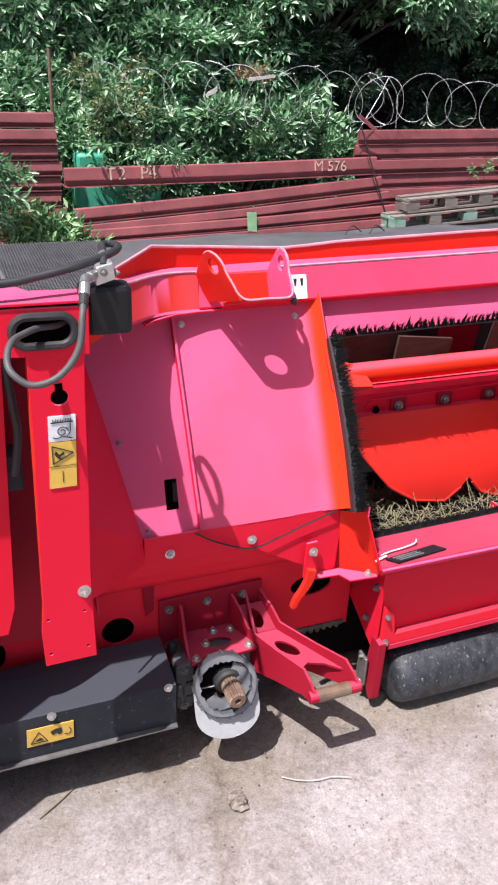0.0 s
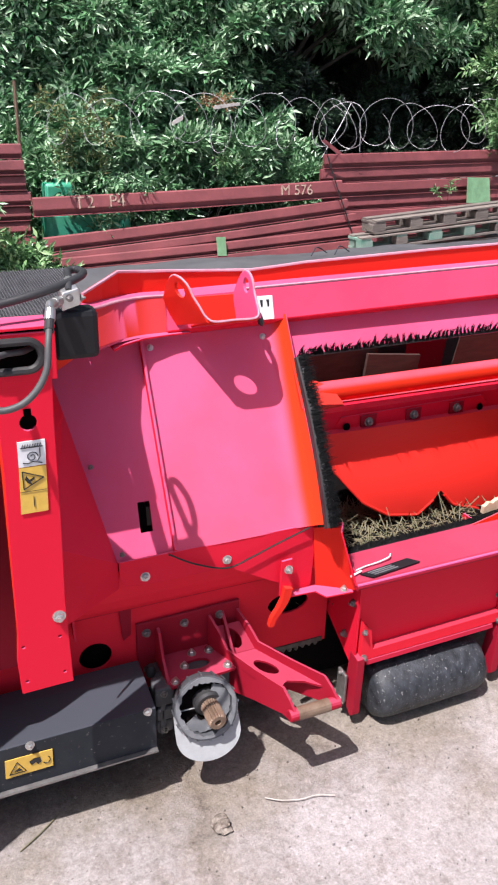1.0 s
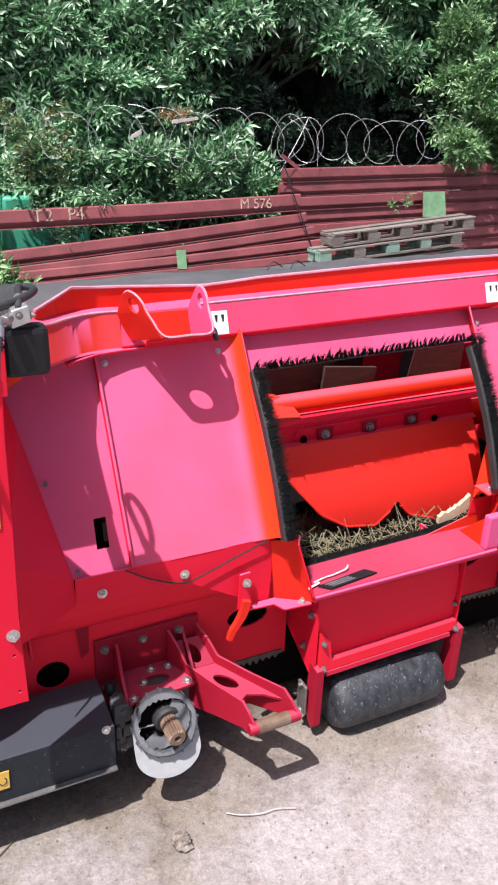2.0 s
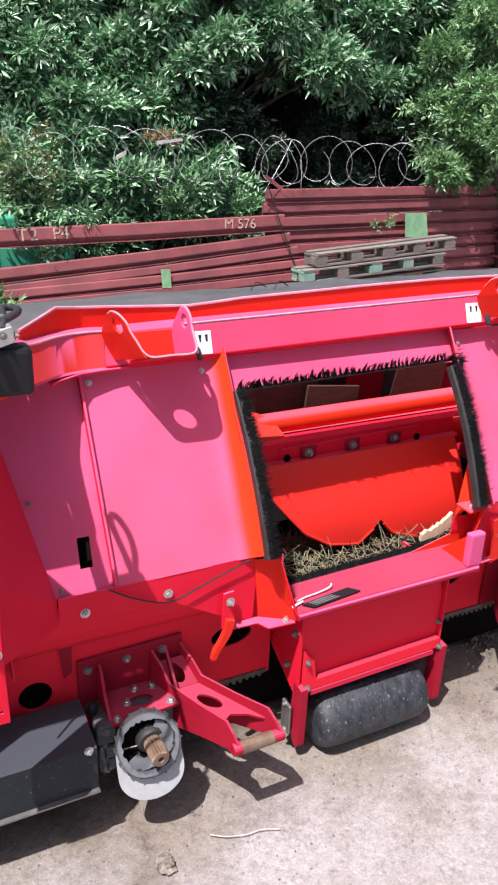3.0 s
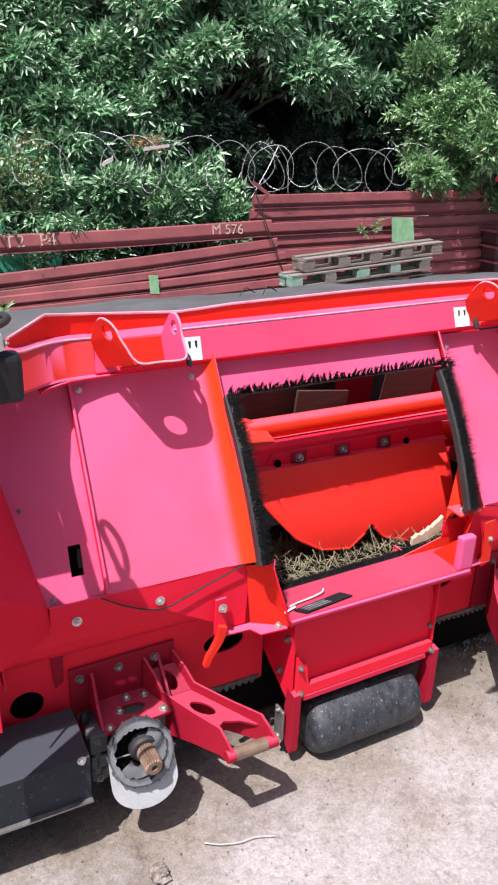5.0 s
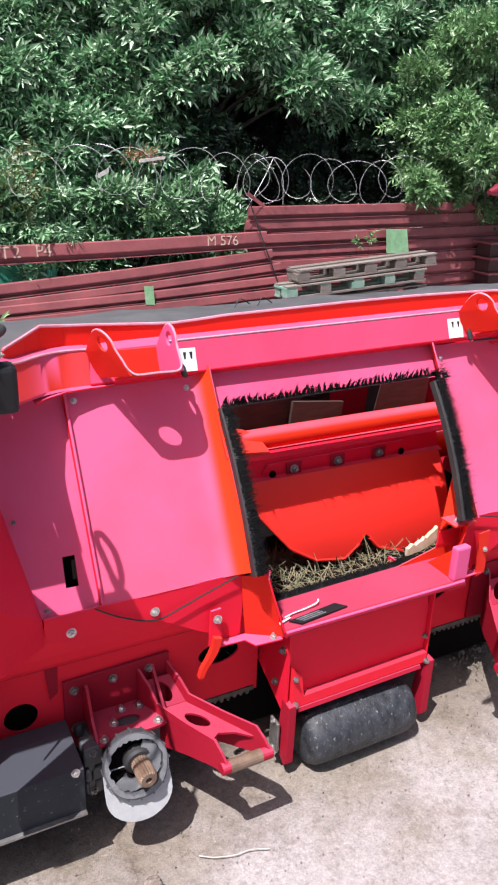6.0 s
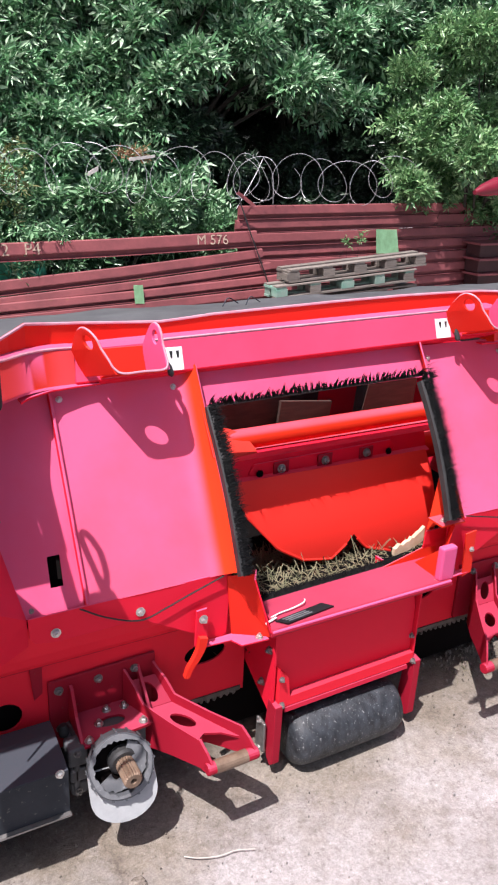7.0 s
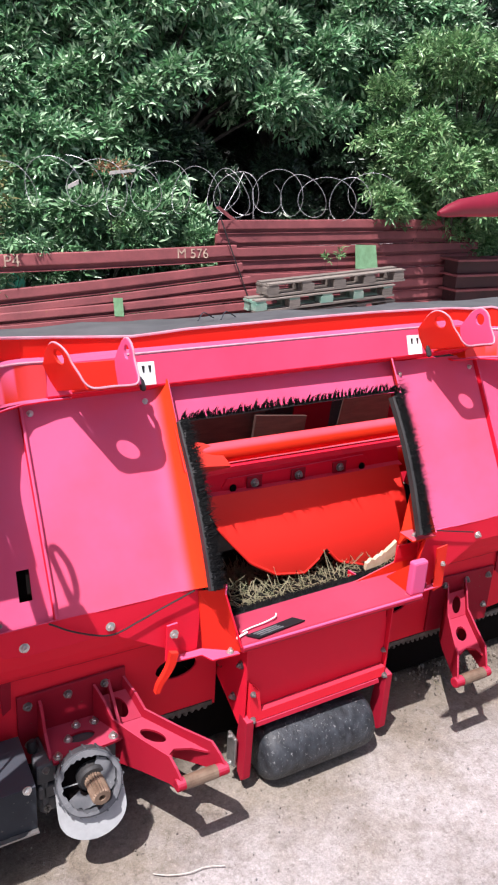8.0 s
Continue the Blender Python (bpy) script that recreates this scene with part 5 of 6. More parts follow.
def belt_shield():
    """Folded black sheet guard under the frame."""
    prof = [(1.302, 0.164), (1.302, 0.286), (1.415, 0.301), (1.46, 0.301), (1.46, 0.25), (1.43, 0.16)]
    sh = part("belt_shield", plate_x(prof, -0.7, 1.058), BLACK_STEEL, header, "dusty black sheet steel guard", bevel=0.002)
    part("shield_edge", box(-0.7, 0.358, 1.290, 1.303, 0.160, 0.165), ZINC_DULL, sh)
    for x, z in ((0.072, 0.279), (0.338, 0.283)):
        bolt(sh, (x, 1.302, z), (0, -1, 0.1), 0.009)
    st = part("sticker", plate_y([(0.016, 0.254), (0.118, 0.253), (0.116, 0.204), (0.013, 0.203)], 1.299, 0.002), STICKER_YELLOW, sh, "yellow warning sticker")
    tri = [(0.022, 0.212), (0.058, 0.212), (0.041, 0.243), (0.022, 0.212)]
    for p, q in zip(tri, tri[1:]):
        part("pictogram", tube([(p[0], 1.298, p[1]), (q[0], 1.298, q[1])], 0.001, 5), INK, st)
    part("pictogram", plate_y([(0.033, 0.217), (0.050, 0.217), (0.044, 0.226), (0.038, 0.222)], 1.2975, 0.001), INK, st)
    part("pictogram", plate_y([(0.066, 0.236), (0.078, 0.242), (0.090, 0.240), (0.092, 0.228), (0.084, 0.222), (0.080, 0.230), (0.070, 0.224)], 1.2975, 0.001), INK, st)
    arc = [(0.103 + 0.008 * math.cos(a), 1.298, 0.228 + 0.010 * math.sin(a)) for a in np.linspace(-2.6, 1.0, 10)]
    part("pictogram", tube(arc, 0.001, 5), INK, st)


belt_shield()

# ---------------------------------------------------------------- fence of stacked steel profiles
fence = tagged(thing("fence", (3.0, 6.05, 0), "low fence of stacked oxide red steel profiles", "fence"), kind="structure")


def profile(x0, z0, x1, z1, y, h=0.105, rot=0.0, mark=None, name="profile"):
    """One rolled steel profile: a leaning web with a turned-in lower flange."""
    sec = [(0.0, 0.0), (-0.046, 0.0), (-0.046, 0.005), (-0.012, 0.007), (-0.012, h * 0.34), (-0.046, h * 0.36), (-0.046, h * 0.42), (-0.034, h - 0.006), (-0.028, h), (0.0, h)]
    bm = bmesh.new()
    rings = [[bm.verts.new((x, y + a, z + b)) for a, b in sec] for x, z in ((x0, z0), ((x0 + x1) / 2, (z0 + z1) / 2 - rot), (x1, z1))]
    for p, q in zip(rings, rings[1:]):
        for i in range(len(sec)):
            bm.faces.new((p[i], p[(i + 1) % len(sec)], q[(i + 1) % len(sec)], q[i]))
    bm.faces.new(rings[0])
    bm.faces.new(rings[-1])
    return part(name, bm, FENCE_RED, fence)


frng = random.Random(4)
for k in range(9):
    dx = frng.uniform(-0.05, 0.05)
    z0 = 0.045 + k * 0.1175
    profile(3.20 + dx + (0.30 if k < 3 else 0), z0, 6.3 + dx, z0 + 0.06 + frng.uniform(-0.006, 0.006), 6.02 + frng.uniform(-0.012, 0.012) + 0.008 * k, 0.115)
for k in range(10):
    z0 = 0.12 + k * 0.108
    profile(-2.4, z0 - 0.02, 0.80 - 0.003 * k + frng.uniform(-0.03, 0.02), z0, 6.02 + frng.uniform(-0.012, 0.012), 0.100)
for x0, z0, x1, z1, y, h in ((0.80, 0.690, 3.36, 0.768, 5.98, 0.136), (0.85, 0.425, 3.42, 0.640, 5.97, 0.112), (0.9, 0.33, 3.50, 0.545, 5.95, 0.09),
                             (0.95, 0.30, 3.6, 0.44, 5.92, 0.09), (0.7, 0.19, 3.7, 0.33, 5.90, 0.10), (0.7, 0.08, 3.7, 0.20, 5.88, 0.10)):
    profile(x0, z0, x1, z1, y, h, 0.01)
for x in (3.45, 5.6, 0.70):
    part("fence_post", tube([(x, 6.10, 1.10), (x, 6.10, 0.0)], 0.025, 8), FENCE_RED, fence)
part("dark_line", tube(smooth_path([(3.17, 5.93, 1.16), (3.27, 5.90, 0.90), (3.40, 5.88, 0.60), (3.55, 5.86, 0.25)]), 0.006, 8), BLACK_RUBBER, fence, "slack black line")
part("iron_rod", tube([(0.765, 6.08, 1.60), (0.752, 6.08, 0.05)], 0.012, 8), RUST, fence, "rusty iron rod")
part("loose_strap", plate([(3.16, 5.98, 1.21), (3.19, 5.98, 1.225), (3.36, 5.98, 1.115), (3.32, 5.98, 1.105)], (0, 0.006, 0)), FENCE_RED, fence, "loose red steel strap")
for pts in ([(4.645, 0.905), (4.89, 0.90), (4.945, 0.675), (4.675, 0.68)], [(2.198, 0.50), (2.278, 0.497), (2.292, 0.345), (2.212, 0.35)]):
    part("paint_mark", plate([(a, 5.862 if a < 3 else 5.945, b) for a, b in pts], (0, 0.003, 0)), GREEN_PAINT, fence, "light green paint mark")


def writing(text, x, z, y, size):
    cu = bpy.data.curves.new("writing", "FONT")
    cu.body, cu.size, cu.extrude = text, size, 0.0008
    ob = new("writing", cu)
    dg = bpy.context.evaluated_depsgraph_get()
    me = bpy.data.meshes.new_from_object(ob.evaluated_get(dg))
    bpy.data.objects.remove(ob)
    me.transform(pose(x, y, z, 80, 0, -1.7))
    me.materials.append(WHITE_MARK)
    o = new("chalk_writing", me)
    o.parent = fence
    o.matrix_parent_inverse = fence.matrix_basis.inverted()
    o["label"] = "pale chalk writing"


writing("M 576", 2.785, 0.800, 5.931, 0.115)
for word, x in (("T", 1.10), ("2", 1.19), ("P4", 1.36)):
    writing(word, x, 0.738 + 0.03 * (x - 0.9), 5.931, 0.125)


def razor_wire():
    """Loose coils of razor wire along the fence top."""
    rng = random.Random(9)
    groups = [(1.90, 3.10, 4.4, 0.195, 1.345, 0.0), (3.20, 3.55, 2.6, 0.185, 1.325, 0.5), (3.60, 4.95, 5.0, 0.185, 1.325, 1.0), (0.95, 1.95, 3.2, 0.16, 1.36, 2.0)]
    ob = thing("razor_wire", (3.0, 6.05, 1.12), "loose coils of galvanised razor wire along the fence top", "razor wire")
    for x0, x1, n, r, zc, ph in groups:
        pts = []
        steps = int(n * 36)
        for i in range(steps + 1):
            t = i / steps
            a = t * n * 2 * math.pi + ph
            rr = r * (1 + 0.12 * math.sin(t * 17 + x0) + 0.06 * math.sin(t * 41))
            face = 0.62 + 0.25 * math.sin(t * 13 + ph)
            x = x0 + (x1 - x0) * (t + 0.012 * math.sin(t * 31)) + rr * face * math.sin(a)
            pts.append((x, 6.08 - rr * 0.7 * math.sin(a), zc + rr * math.cos(a) + 0.02 * math.sin(t * 9)))
        part("coil", tube(pts, 0.0022, 5), WIRE_GALV, ob)
        bm = bmesh.new()
        for p, q in zip(pts[::2], pts[1::2]):
            p, q = Vector(p), Vector(q)
            d = (q - p).normalized()
            s = d.cross(Vector((rng.uniform(-1, 1), rng.uniform(-1, 1), rng.uniform(-1, 1)))).normalized()
            e = d * 0.011
            w = s * 0.0052
            bm.faces.new([bm.verts.new(v) for v in (p - e, p + w, p + e, p - w)])
        tagged(part("barbed_tape", bm, WIRE_GALV, ob), kind="stuff")
    for a, b in (((3.18, 6.0, 1.08), (3.45, 6.05, 1.50)), ((3.45, 6.05, 1.50), (3.55, 6.02, 1.12))):
        part("strand", tube(smooth_path([a, tuple((Vector(a) + Vector(b)) / 2 + Vector((0.04, 0, 0.05))), b]), 0.003, 5), WIRE_GALV, ob)


razor_wire()


def pallet(at, turn, mats, label):
    """A wooden pallet: deck boards, bearers and blocks."""
    ob = thing("pallet", (0, 0, 0), label, "pallet", "pallets by the fence")
    prng = random.Random(len(label))
    for j in range(2):
        y = j * 0.13
        part("board", box(-0.73 + prng.uniform(-0.01, 0.02), 0.73 - prng.uniform(-0.01, 0.02), y, y + 0.075, 0.094, 0.105), prng.choice(mats), ob)
    for i in range(5):
        x = -0.73 + i * 0.335
        part("bearer", box(x, x + 0.10, 0.004, 0.205, 0.076, 0.0925), prng.choice(mats), ob)
        for j in range(2):
            part("block", box(x + prng.uniform(-0.02, 0.01), x + 0.11 + prng.uniform(-0.015, 0.015), j * 0.12, j * 0.12 + 0.085, 0.018, 0.075), prng.choice(mats), ob)
    for j in range(2):
        part("board", box(-0.73, 0.73, j * 0.13, j * 0.13 + 0.07, 0.0, 0.016), prng.choice(mats), ob)
    ob.matrix_basis = at @ pose(0, 0, 0, 0, 0, turn)
    return ob


pallet(pose(3.95, 5.33, 0.478, 0, -3.6, 0), 1, (PALLET_GREEN, PALLET_GREEN, PALLET_WOOD), "green stained wooden pallet stacked by the fence")
pallet(pose(4.08, 5.36, 0.604, 0, -3.8, 0), 1, (PALLET_WOOD,), "weathered grey wooden pallet on top of another")
for k in range(4):
    pallet(pose(3.97 + 0.02 * k, 5.36, 0.002 + 0.114 * k, 0, -0.9 * k, 0), 1 + 0.5 * k, (PALLET_WOOD,), "weathered grey wooden pallet at the bottom of a stack")

# stack of profiles beyond the fence end, shade put into its dark colour
STACK_SHADE_RED = surface("weathered primer darkened for shade", (0.07, 0.022, 0.024), (0.045, 0.016, 0.017), 5, 0.6, 0.8, bump=0.1, spots=(0.16, 0.06, 0.05), spot_scale=12, spot_at=0.64)
stack = thing("profile_stack", (6.4, 5.9, 0), "red steel profiles stacked on the ground, darkened for shade", "steel stack")
srng = random.Random(2)
for k in range(5):
    x0, z0 = 5.74 + srng.uniform(0, 0.12), 0.02 + k * 0.152
    part("profile", box(x0 + 0.05, 8.2, 5.80, 6.0, z0, z0 + 0.125), STACK_SHADE_RED, stack, bevel=0.008)
    # lighter flange paints the lit top edge of each profile
    part("flange", box(x0, 8.25, 5.74 + srng.uniform(0, 0.02), 6.02, z0 + 0.127, z0 + 0.149), FENCE_RED, stack, bevel=0.004)

# green tank behind the beams
def green_tank():
    ob = thing("plastic_tank", (1.2, 6.25, 0), "green plastic tank lying behind the fence beams", "tank")
    part("body", box(0.90, 1.58, 6.12, 6.40, 0.0, 0.72), GREEN_PLASTIC, ob, bevel=0.06, smooth=True)
    part("shoulder", box(0.92, 1.15, 6.14, 6.36, 0.70, 0.905), GREEN_PLASTIC, ob, bevel=0.03, smooth=True)
    part("cap", lathe([(0.055, 0), (0.055, 0.03), (0.045, 0.038)], (1.04, 6.25, 0.905), (0, 0, 1), 16), GREEN_PLASTIC, ob)


green_tank()


# ---------------------------------------------------------------- red divider cone of a neighbouring implement
DIVIDER_RED = surface("dark red plastic", (0.20, 0.006, 0.022), (0.16, 0.005, 0.018), 6, 0.4, 0.5, bump=0.03)


def divider():
    ob = thing("crop_divider", (1.6, 0.9, 0), "dark red tapered crop divider on its own stand", "crop divider")
    pts = [(0.993, 0.955, 1.556), (1.012, 0.956, 1.560), (1.04, 0.957, 1.566), (1.12, 0.96, 1.573), (1.4, 0.97, 1.60), (1.7, 0.98, 1.63)]
    part("cone", tube(pts, [0.004, 0.010, 0.0145, 0.0205, 0.038, 0.055], 20), DIVIDER_RED, ob, smooth=True)
    part("stand", tube([(1.68, 0.98, 1.62), (1.75, 0.98, 0.0)], 0.03, 12), DIVIDER_RED, ob)


divider()


# ---------------------------------------------------------------- plants
def leaves(name, centres, count, rng, mat, parent, size=(0.05, 0.10), per=7, droop=0.35, spread=0.75, tops=0.7):
    """Sprigs of narrow leaflets scattered over clumps given as (centre, radii)."""
    vol = np.array([r[0] * r[2] for _, r in centres])
    pick = rng.choice(len(centres), size=count, p=vol / vol.sum())
    cen = np.array([c for c, _ in centres])[pick]
    rad = np.array([r for _, r in centres])[pick]
    d = rng.normal(size=(count, 3))
    d /= np.linalg.norm(d, axis=1, keepdims=True)
    d[:, 1] = np.where(rng.random(count) < 0.75, -np.abs(d[:, 1]), d[:, 1])
    d[:, 2] = np.where(rng.random(count) < tops, np.abs(d[:, 2]), d[:, 2])
    shell = rng.uniform(0.55, 1.05, size=(count, 1))
    base = cen + d * rad * shell
    out = d + rng.normal(scale=spread, size=(count, 3)) + np.array([0, -0.25, 0.15])
    out /= np.linalg.norm(out, axis=1, keepdims=True)
    L = rng.uniform(size[0], size[1], size=count)
    ref = rng.normal(scale=0.55, size=(count, 3)) + np.array([-0.30, -0.55, 0.85])
    sidev = np.cross(out, ref)
    sidev /= np.linalg.norm(sidev, axis=1, keepdims=True)
    upv = np.cross(sidev, out)
    allv = []
    for k in range(per):
        f = (k // 2) / max(1, per // 2)
        sgn = 1 if k % 2 else -1
        if k == per - 1:
            sgn, f = 0, 1.0
        root = base + out * (L * (0.2 + 0.9 * f))[:, None]
        dirv = out * (0.30 + 0.6 * f) + sidev * sgn * 1.05 + rng.normal(scale=0.22, size=(count, 3))
        dirv[:, 2] -= droop * rng.random(count)
        dirv /= np.linalg.norm(dirv, axis=1, keepdims=True)
        wide = np.cross(dirv, upv + rng.normal(scale=0.35, size=(count, 3)))
        wide /= np.linalg.norm(wide, axis=1, keepdims=True) + 1e-9
        ll = (L * rng.uniform(0.75, 1.15, size=count))[:, None]
        ww = ll * rng.uniform(0.12, 0.18, size=(count, 1))
        nrm = np.cross(wide, dirv)
        tip = root + dirv * ll - nrm * ll * 0.12
        m1 = root + dirv * ll * 0.42
        quad = np.stack([root, m1 + wide * ww + nrm * ww * 0.35, tip, m1 - wide * ww + nrm * ww * 0.35], 1)
        allv.append(quad)
    V = np.concatenate(allv, 0).reshape(-1, 3)
    n = len(V) // 4
    i = np.arange(n)[:, None] * 4
    F = np.stack([i + np.array([[0, 1, 2]]), i + np.array([[0, 2, 3]])], 1).reshape(-1, 3)
    me = bpy.data.meshes.new(name)
    me.vertices.add(len(V))
    me.vertices.foreach_set("co", V.astype(np.float32).ravel())
    me.loops.add(len(F) * 3)
    me.loops.foreach_set("vertex_index", F.astype(np.int32).ravel())
    me.polygons.add(len(F))
    me.polygons.foreach_set("loop_start", np.arange(0, len(F) * 3, 3, dtype=np.int32))
    me.update(calc_edges=True)
    me.materials.append(mat)
    ob = new(name, me)
    if parent:
        ob.parent = parent
        ob.matrix_parent_inverse = parent.matrix_basis.inverted()
    return ob


def shrub(name, at, clumps, count, mat, label, category, seed, size=(0.05, 0.10), trunk_r=0.06, per=7, fork_z=None):
    """A trunk with limbs to its clumps and a crown of leaf sprigs."""
    rng = np.random.default_rng(seed)
    ob = thing(name, at, label, category)
    base = Vector(at)
    tops = [Vector(c) for c, _ in clumps]
    mid = sum(tops, Vector()) / len(tops)
    fork = base.lerp(Vector((mid.x, mid.y, mid.z)), 0.45)
    if fork_z:
        fork = Vector((base.x, base.y, fork_z))
    part("trunk", tube(smooth_path([base, base.lerp(fork, 0.5) + Vector((0.04, 0.02, 0)), fork], 5), [trunk_r * (1 - 0.4 * i / 10) for i in range(11)], 8), BARK, ob, smooth=True)
    for q in tops:
        path = smooth_path([fork, fork.lerp(q, 0.5) + Vector((float(rng.normal(0, 0.06)), float(rng.normal(0, 0.06)), 0.08)), q], 4)
        part("limb", tube(path, [trunk_r * 0.45 * (1 - 0.85 * i / (len(path) - 1)) for i in range(len(path))], 6), BARK, ob, smooth=True)
    leaves("crown", clumps, count, rng, mat, ob, size, per)
    return ob


def clump_field(rng, x0, x1, y0, y1, z0, z1, n, r0, r1, lean=0.0):
    """Clumps scattered in a box whose front leans back by lean for each metre of height."""
    out = []
    for _ in range(n):
        z = rng.uniform(z0, z1)
        out.append(((rng.uniform(x0, x1), rng.uniform(y0, y1) + lean * (z - z0), z), (rng.uniform(r0, r1), rng.uniform(r0, r1) * 0.8, rng.uniform(r0, r1) * 0.8)))
    return out


crng = np.random.default_rng(21)
# near hedge behind the wire
for i, x in enumerate(np.linspace(-0.6, 3.0, 7)):
    cl = clump_field(crng, x - 0.45, x + 0.45, 6.35, 6.9, 0.25, 1.16, 22, 0.10, 0.19)
    shrub("shrub", (x, 6.8, 0), cl, 2300, LEAF, "dark green shrub with narrow leaves behind the wire", "shrub", 100 + i, (0.058, 0.105), 0.03)
# tall leafy growth to the left of the gap
for i, x in enumerate(np.linspace(-1.2, 2.4, 4)):
    cl = clump_field(crng, x - 0.8, x + 0.8, 6.85, 7.25, 0.9, 3.6, 84, 0.13, 0.26, 0.34)
    shrub("tree", (x, 7.6, 0), cl, 9800, LEAF_CROWN, "dense green tree with narrow pinnate leaves", "tree", 200 + i, (0.062, 0.115), 0.07)
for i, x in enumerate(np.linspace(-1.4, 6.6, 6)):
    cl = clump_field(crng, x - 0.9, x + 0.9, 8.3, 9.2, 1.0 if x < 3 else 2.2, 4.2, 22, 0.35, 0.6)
    shrub("tree", (x, 8.9, 0), cl, 4200, LEAF_SHADE, "shaded tree with dark inner foliage", "tree", 260 + i, (0.075, 0.13), 0.07)
# crown that hangs over the gap
for i, x in enumerate((3.4, 4.9, 6.4)):
    cl = clump_field(crng, x - 1.0, x + 1.0, 6.95, 7.7, 1.95, 3.9, 58, 0.13, 0.25, 0.30)
    shrub("tree", (x, 8.0, 0), cl, 7800, LEAF_CROWN, "tall tree with hanging dark green pinnate leaves", "tree", 220 + i, (0.066, 0.122), 0.08)
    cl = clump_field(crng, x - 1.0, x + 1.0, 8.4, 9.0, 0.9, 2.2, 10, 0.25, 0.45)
    shrub("tree", (x + 0.4, 8.8, 0), cl, 3000, LEAF_SHADE, "shaded undergrowth tree with dark leaves", "tree", 240 + i, (0.05, 0.10), 0.05)
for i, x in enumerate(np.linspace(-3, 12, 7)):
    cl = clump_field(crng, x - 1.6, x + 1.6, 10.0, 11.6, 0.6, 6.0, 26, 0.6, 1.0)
    shrub("tree", (x, 10.8, 0), cl, 5200, LEAF_SHADE, "shaded tall tree with dark foliage", "tree", 300 + i, (0.10, 0.18), 0.12)
# fresh bush over the end of the fence
cl = clump_field(crng, 5.25, 7.2, 6.1, 6.8, 1.35, 2.7, 24, 0.20, 0.38) + clump_field(crng, 5.15, 6.6, 5.58, 5.88, 1.27, 1.72, 17, 0.10, 0.19) + clump_field(crng, 4.9, 5.3, 5.85, 6.05, 1.20, 1.36, 5, 0.06, 0.11) + clump_field(crng, 6.2, 7.4, 6.1, 6.4, 0.45, 1.1, 10, 0.14, 0.24) + clump_field(crng, 5.45, 7.2, 6.15, 6.5, 1.0, 1.4, 9, 0.2, 0.3)
shrub("bush", (6.2, 6.6, 0), cl, 14500, LEAF_LIGHT, "fresh green bush hanging over the fence end", "bush", 400, (0.05, 0.09), 0.05)
cl = clump_field(crng, 4.95, 5.7, 6.0, 6.15, 1.0, 1.4, 9, 0.05, 0.12)
shrub("bush", (5.4, 6.3, 0), cl, 170, LEAF_LIGHT, "thin fresh green creeper over the fence", "creeper", 401, (0.05, 0.09), 0.01)
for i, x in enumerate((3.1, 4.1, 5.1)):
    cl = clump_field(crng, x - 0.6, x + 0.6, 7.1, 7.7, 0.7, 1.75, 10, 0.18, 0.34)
    shrub("shrub", (x, 7.5, 0), cl, 1500, LEAF_SHADE, "shrub behind the wire with leaves darkened for shade", "shrub", 430 + i, (0.045, 0.085), 0.03)
cl = clump_field(crng, 2.18, 2.40, 6.1, 6.15, 1.46, 1.54, 4, 0.03, 0.06)
shrub("dead_branch", (2.5, 6.6, 0), cl, 34, LEAF_DRY, "dead branch with brown leaves caught in the wire", "branch", 440, (0.03, 0.05), 0.006, 5)
tagged(part("pale_lath", plate([(2.235, 6.03, 1.435), (2.45, 6.03, 1.468), (2.452, 6.03, 1.488), (2.24, 6.03, 1.462)], (0, 0.01, 0)), PALE_LATH), "pale wooden lath caught in the razor wire", "lath")
tagged(part("pale_lath", plate([(1.90, 6.03, 1.318), (1.985, 6.03, 1.358), (1.985, 6.03, 1.392), (1.905, 6.03, 1.350)], (0, 0.01, 0)), PALE_LATH), "broken end of a pale lath in the wire", "lath")
cl = clump_field(crng, 1.0, 1.42, 6.15, 6.35, 1.02, 1.45, 8, 0.06, 0.13)
shrub("weed", (1.2, 6.5, 0), cl, 110, LEAF_OLIVE, "yellowing brown weed stalks among the hedge", "weed", 441, (0.035, 0.065), 0.008, 5)
cl = clump_field(crng, 0.95, 1.75, 6.03, 6.10, 0.40, 0.98, 13, 0.05, 0.10)
shrub("weed", (1.4, 6.08, 0), cl, 150, LEAF, "leafy green shoots before the green tank", "weed", 442, (0.045, 0.085), 0.008, 5)
# weeds at the fence on the left
cl = clump_field(crng, 0.25, 0.95, 5.55, 5.85, 0.15, 0.62, 8, 0.10, 0.2)
shrub("weed", (0.6, 5.7, 0), cl, 500, LEAF_LIGHT, "leafy green weeds growing before the fence", "weed", 410, (0.05, 0.10), 0.012, 5)
cl = clump_field(crng, 0.0, 0.35, 5.4, 5.7, 0.4, 1.0, 6, 0.12, 0.2)
shrub("weed", (0.15, 5.5, 0), cl, 420, LEAF, "leafy green weeds growing before the fence", "weed", 411, (0.05, 0.09), 0.012, 5)
cl = clump_field(crng, 2.35, 2.75, 6.25, 6.4, 0.92, 1.02, 3, 0.05, 0.08)
shrub("weed", (2.2, 6.45, 0), cl, 45, LEAF_LIGHT, "light yellowish weed among the hedge", "weed", 412, (0.04, 0.07), 0.01, 5)


cl = clump_field(crng, 4.12, 4.26, 5.6, 5.7, 0.74, 0.88, 3, 0.03, 0.05)
shrub("weed", (4.2, 5.72, 0), cl, 16, LEAF_LIGHT, "small green weed growing up behind the pallets", "weed", 450, (0.03, 0.055), 0.006, 5)

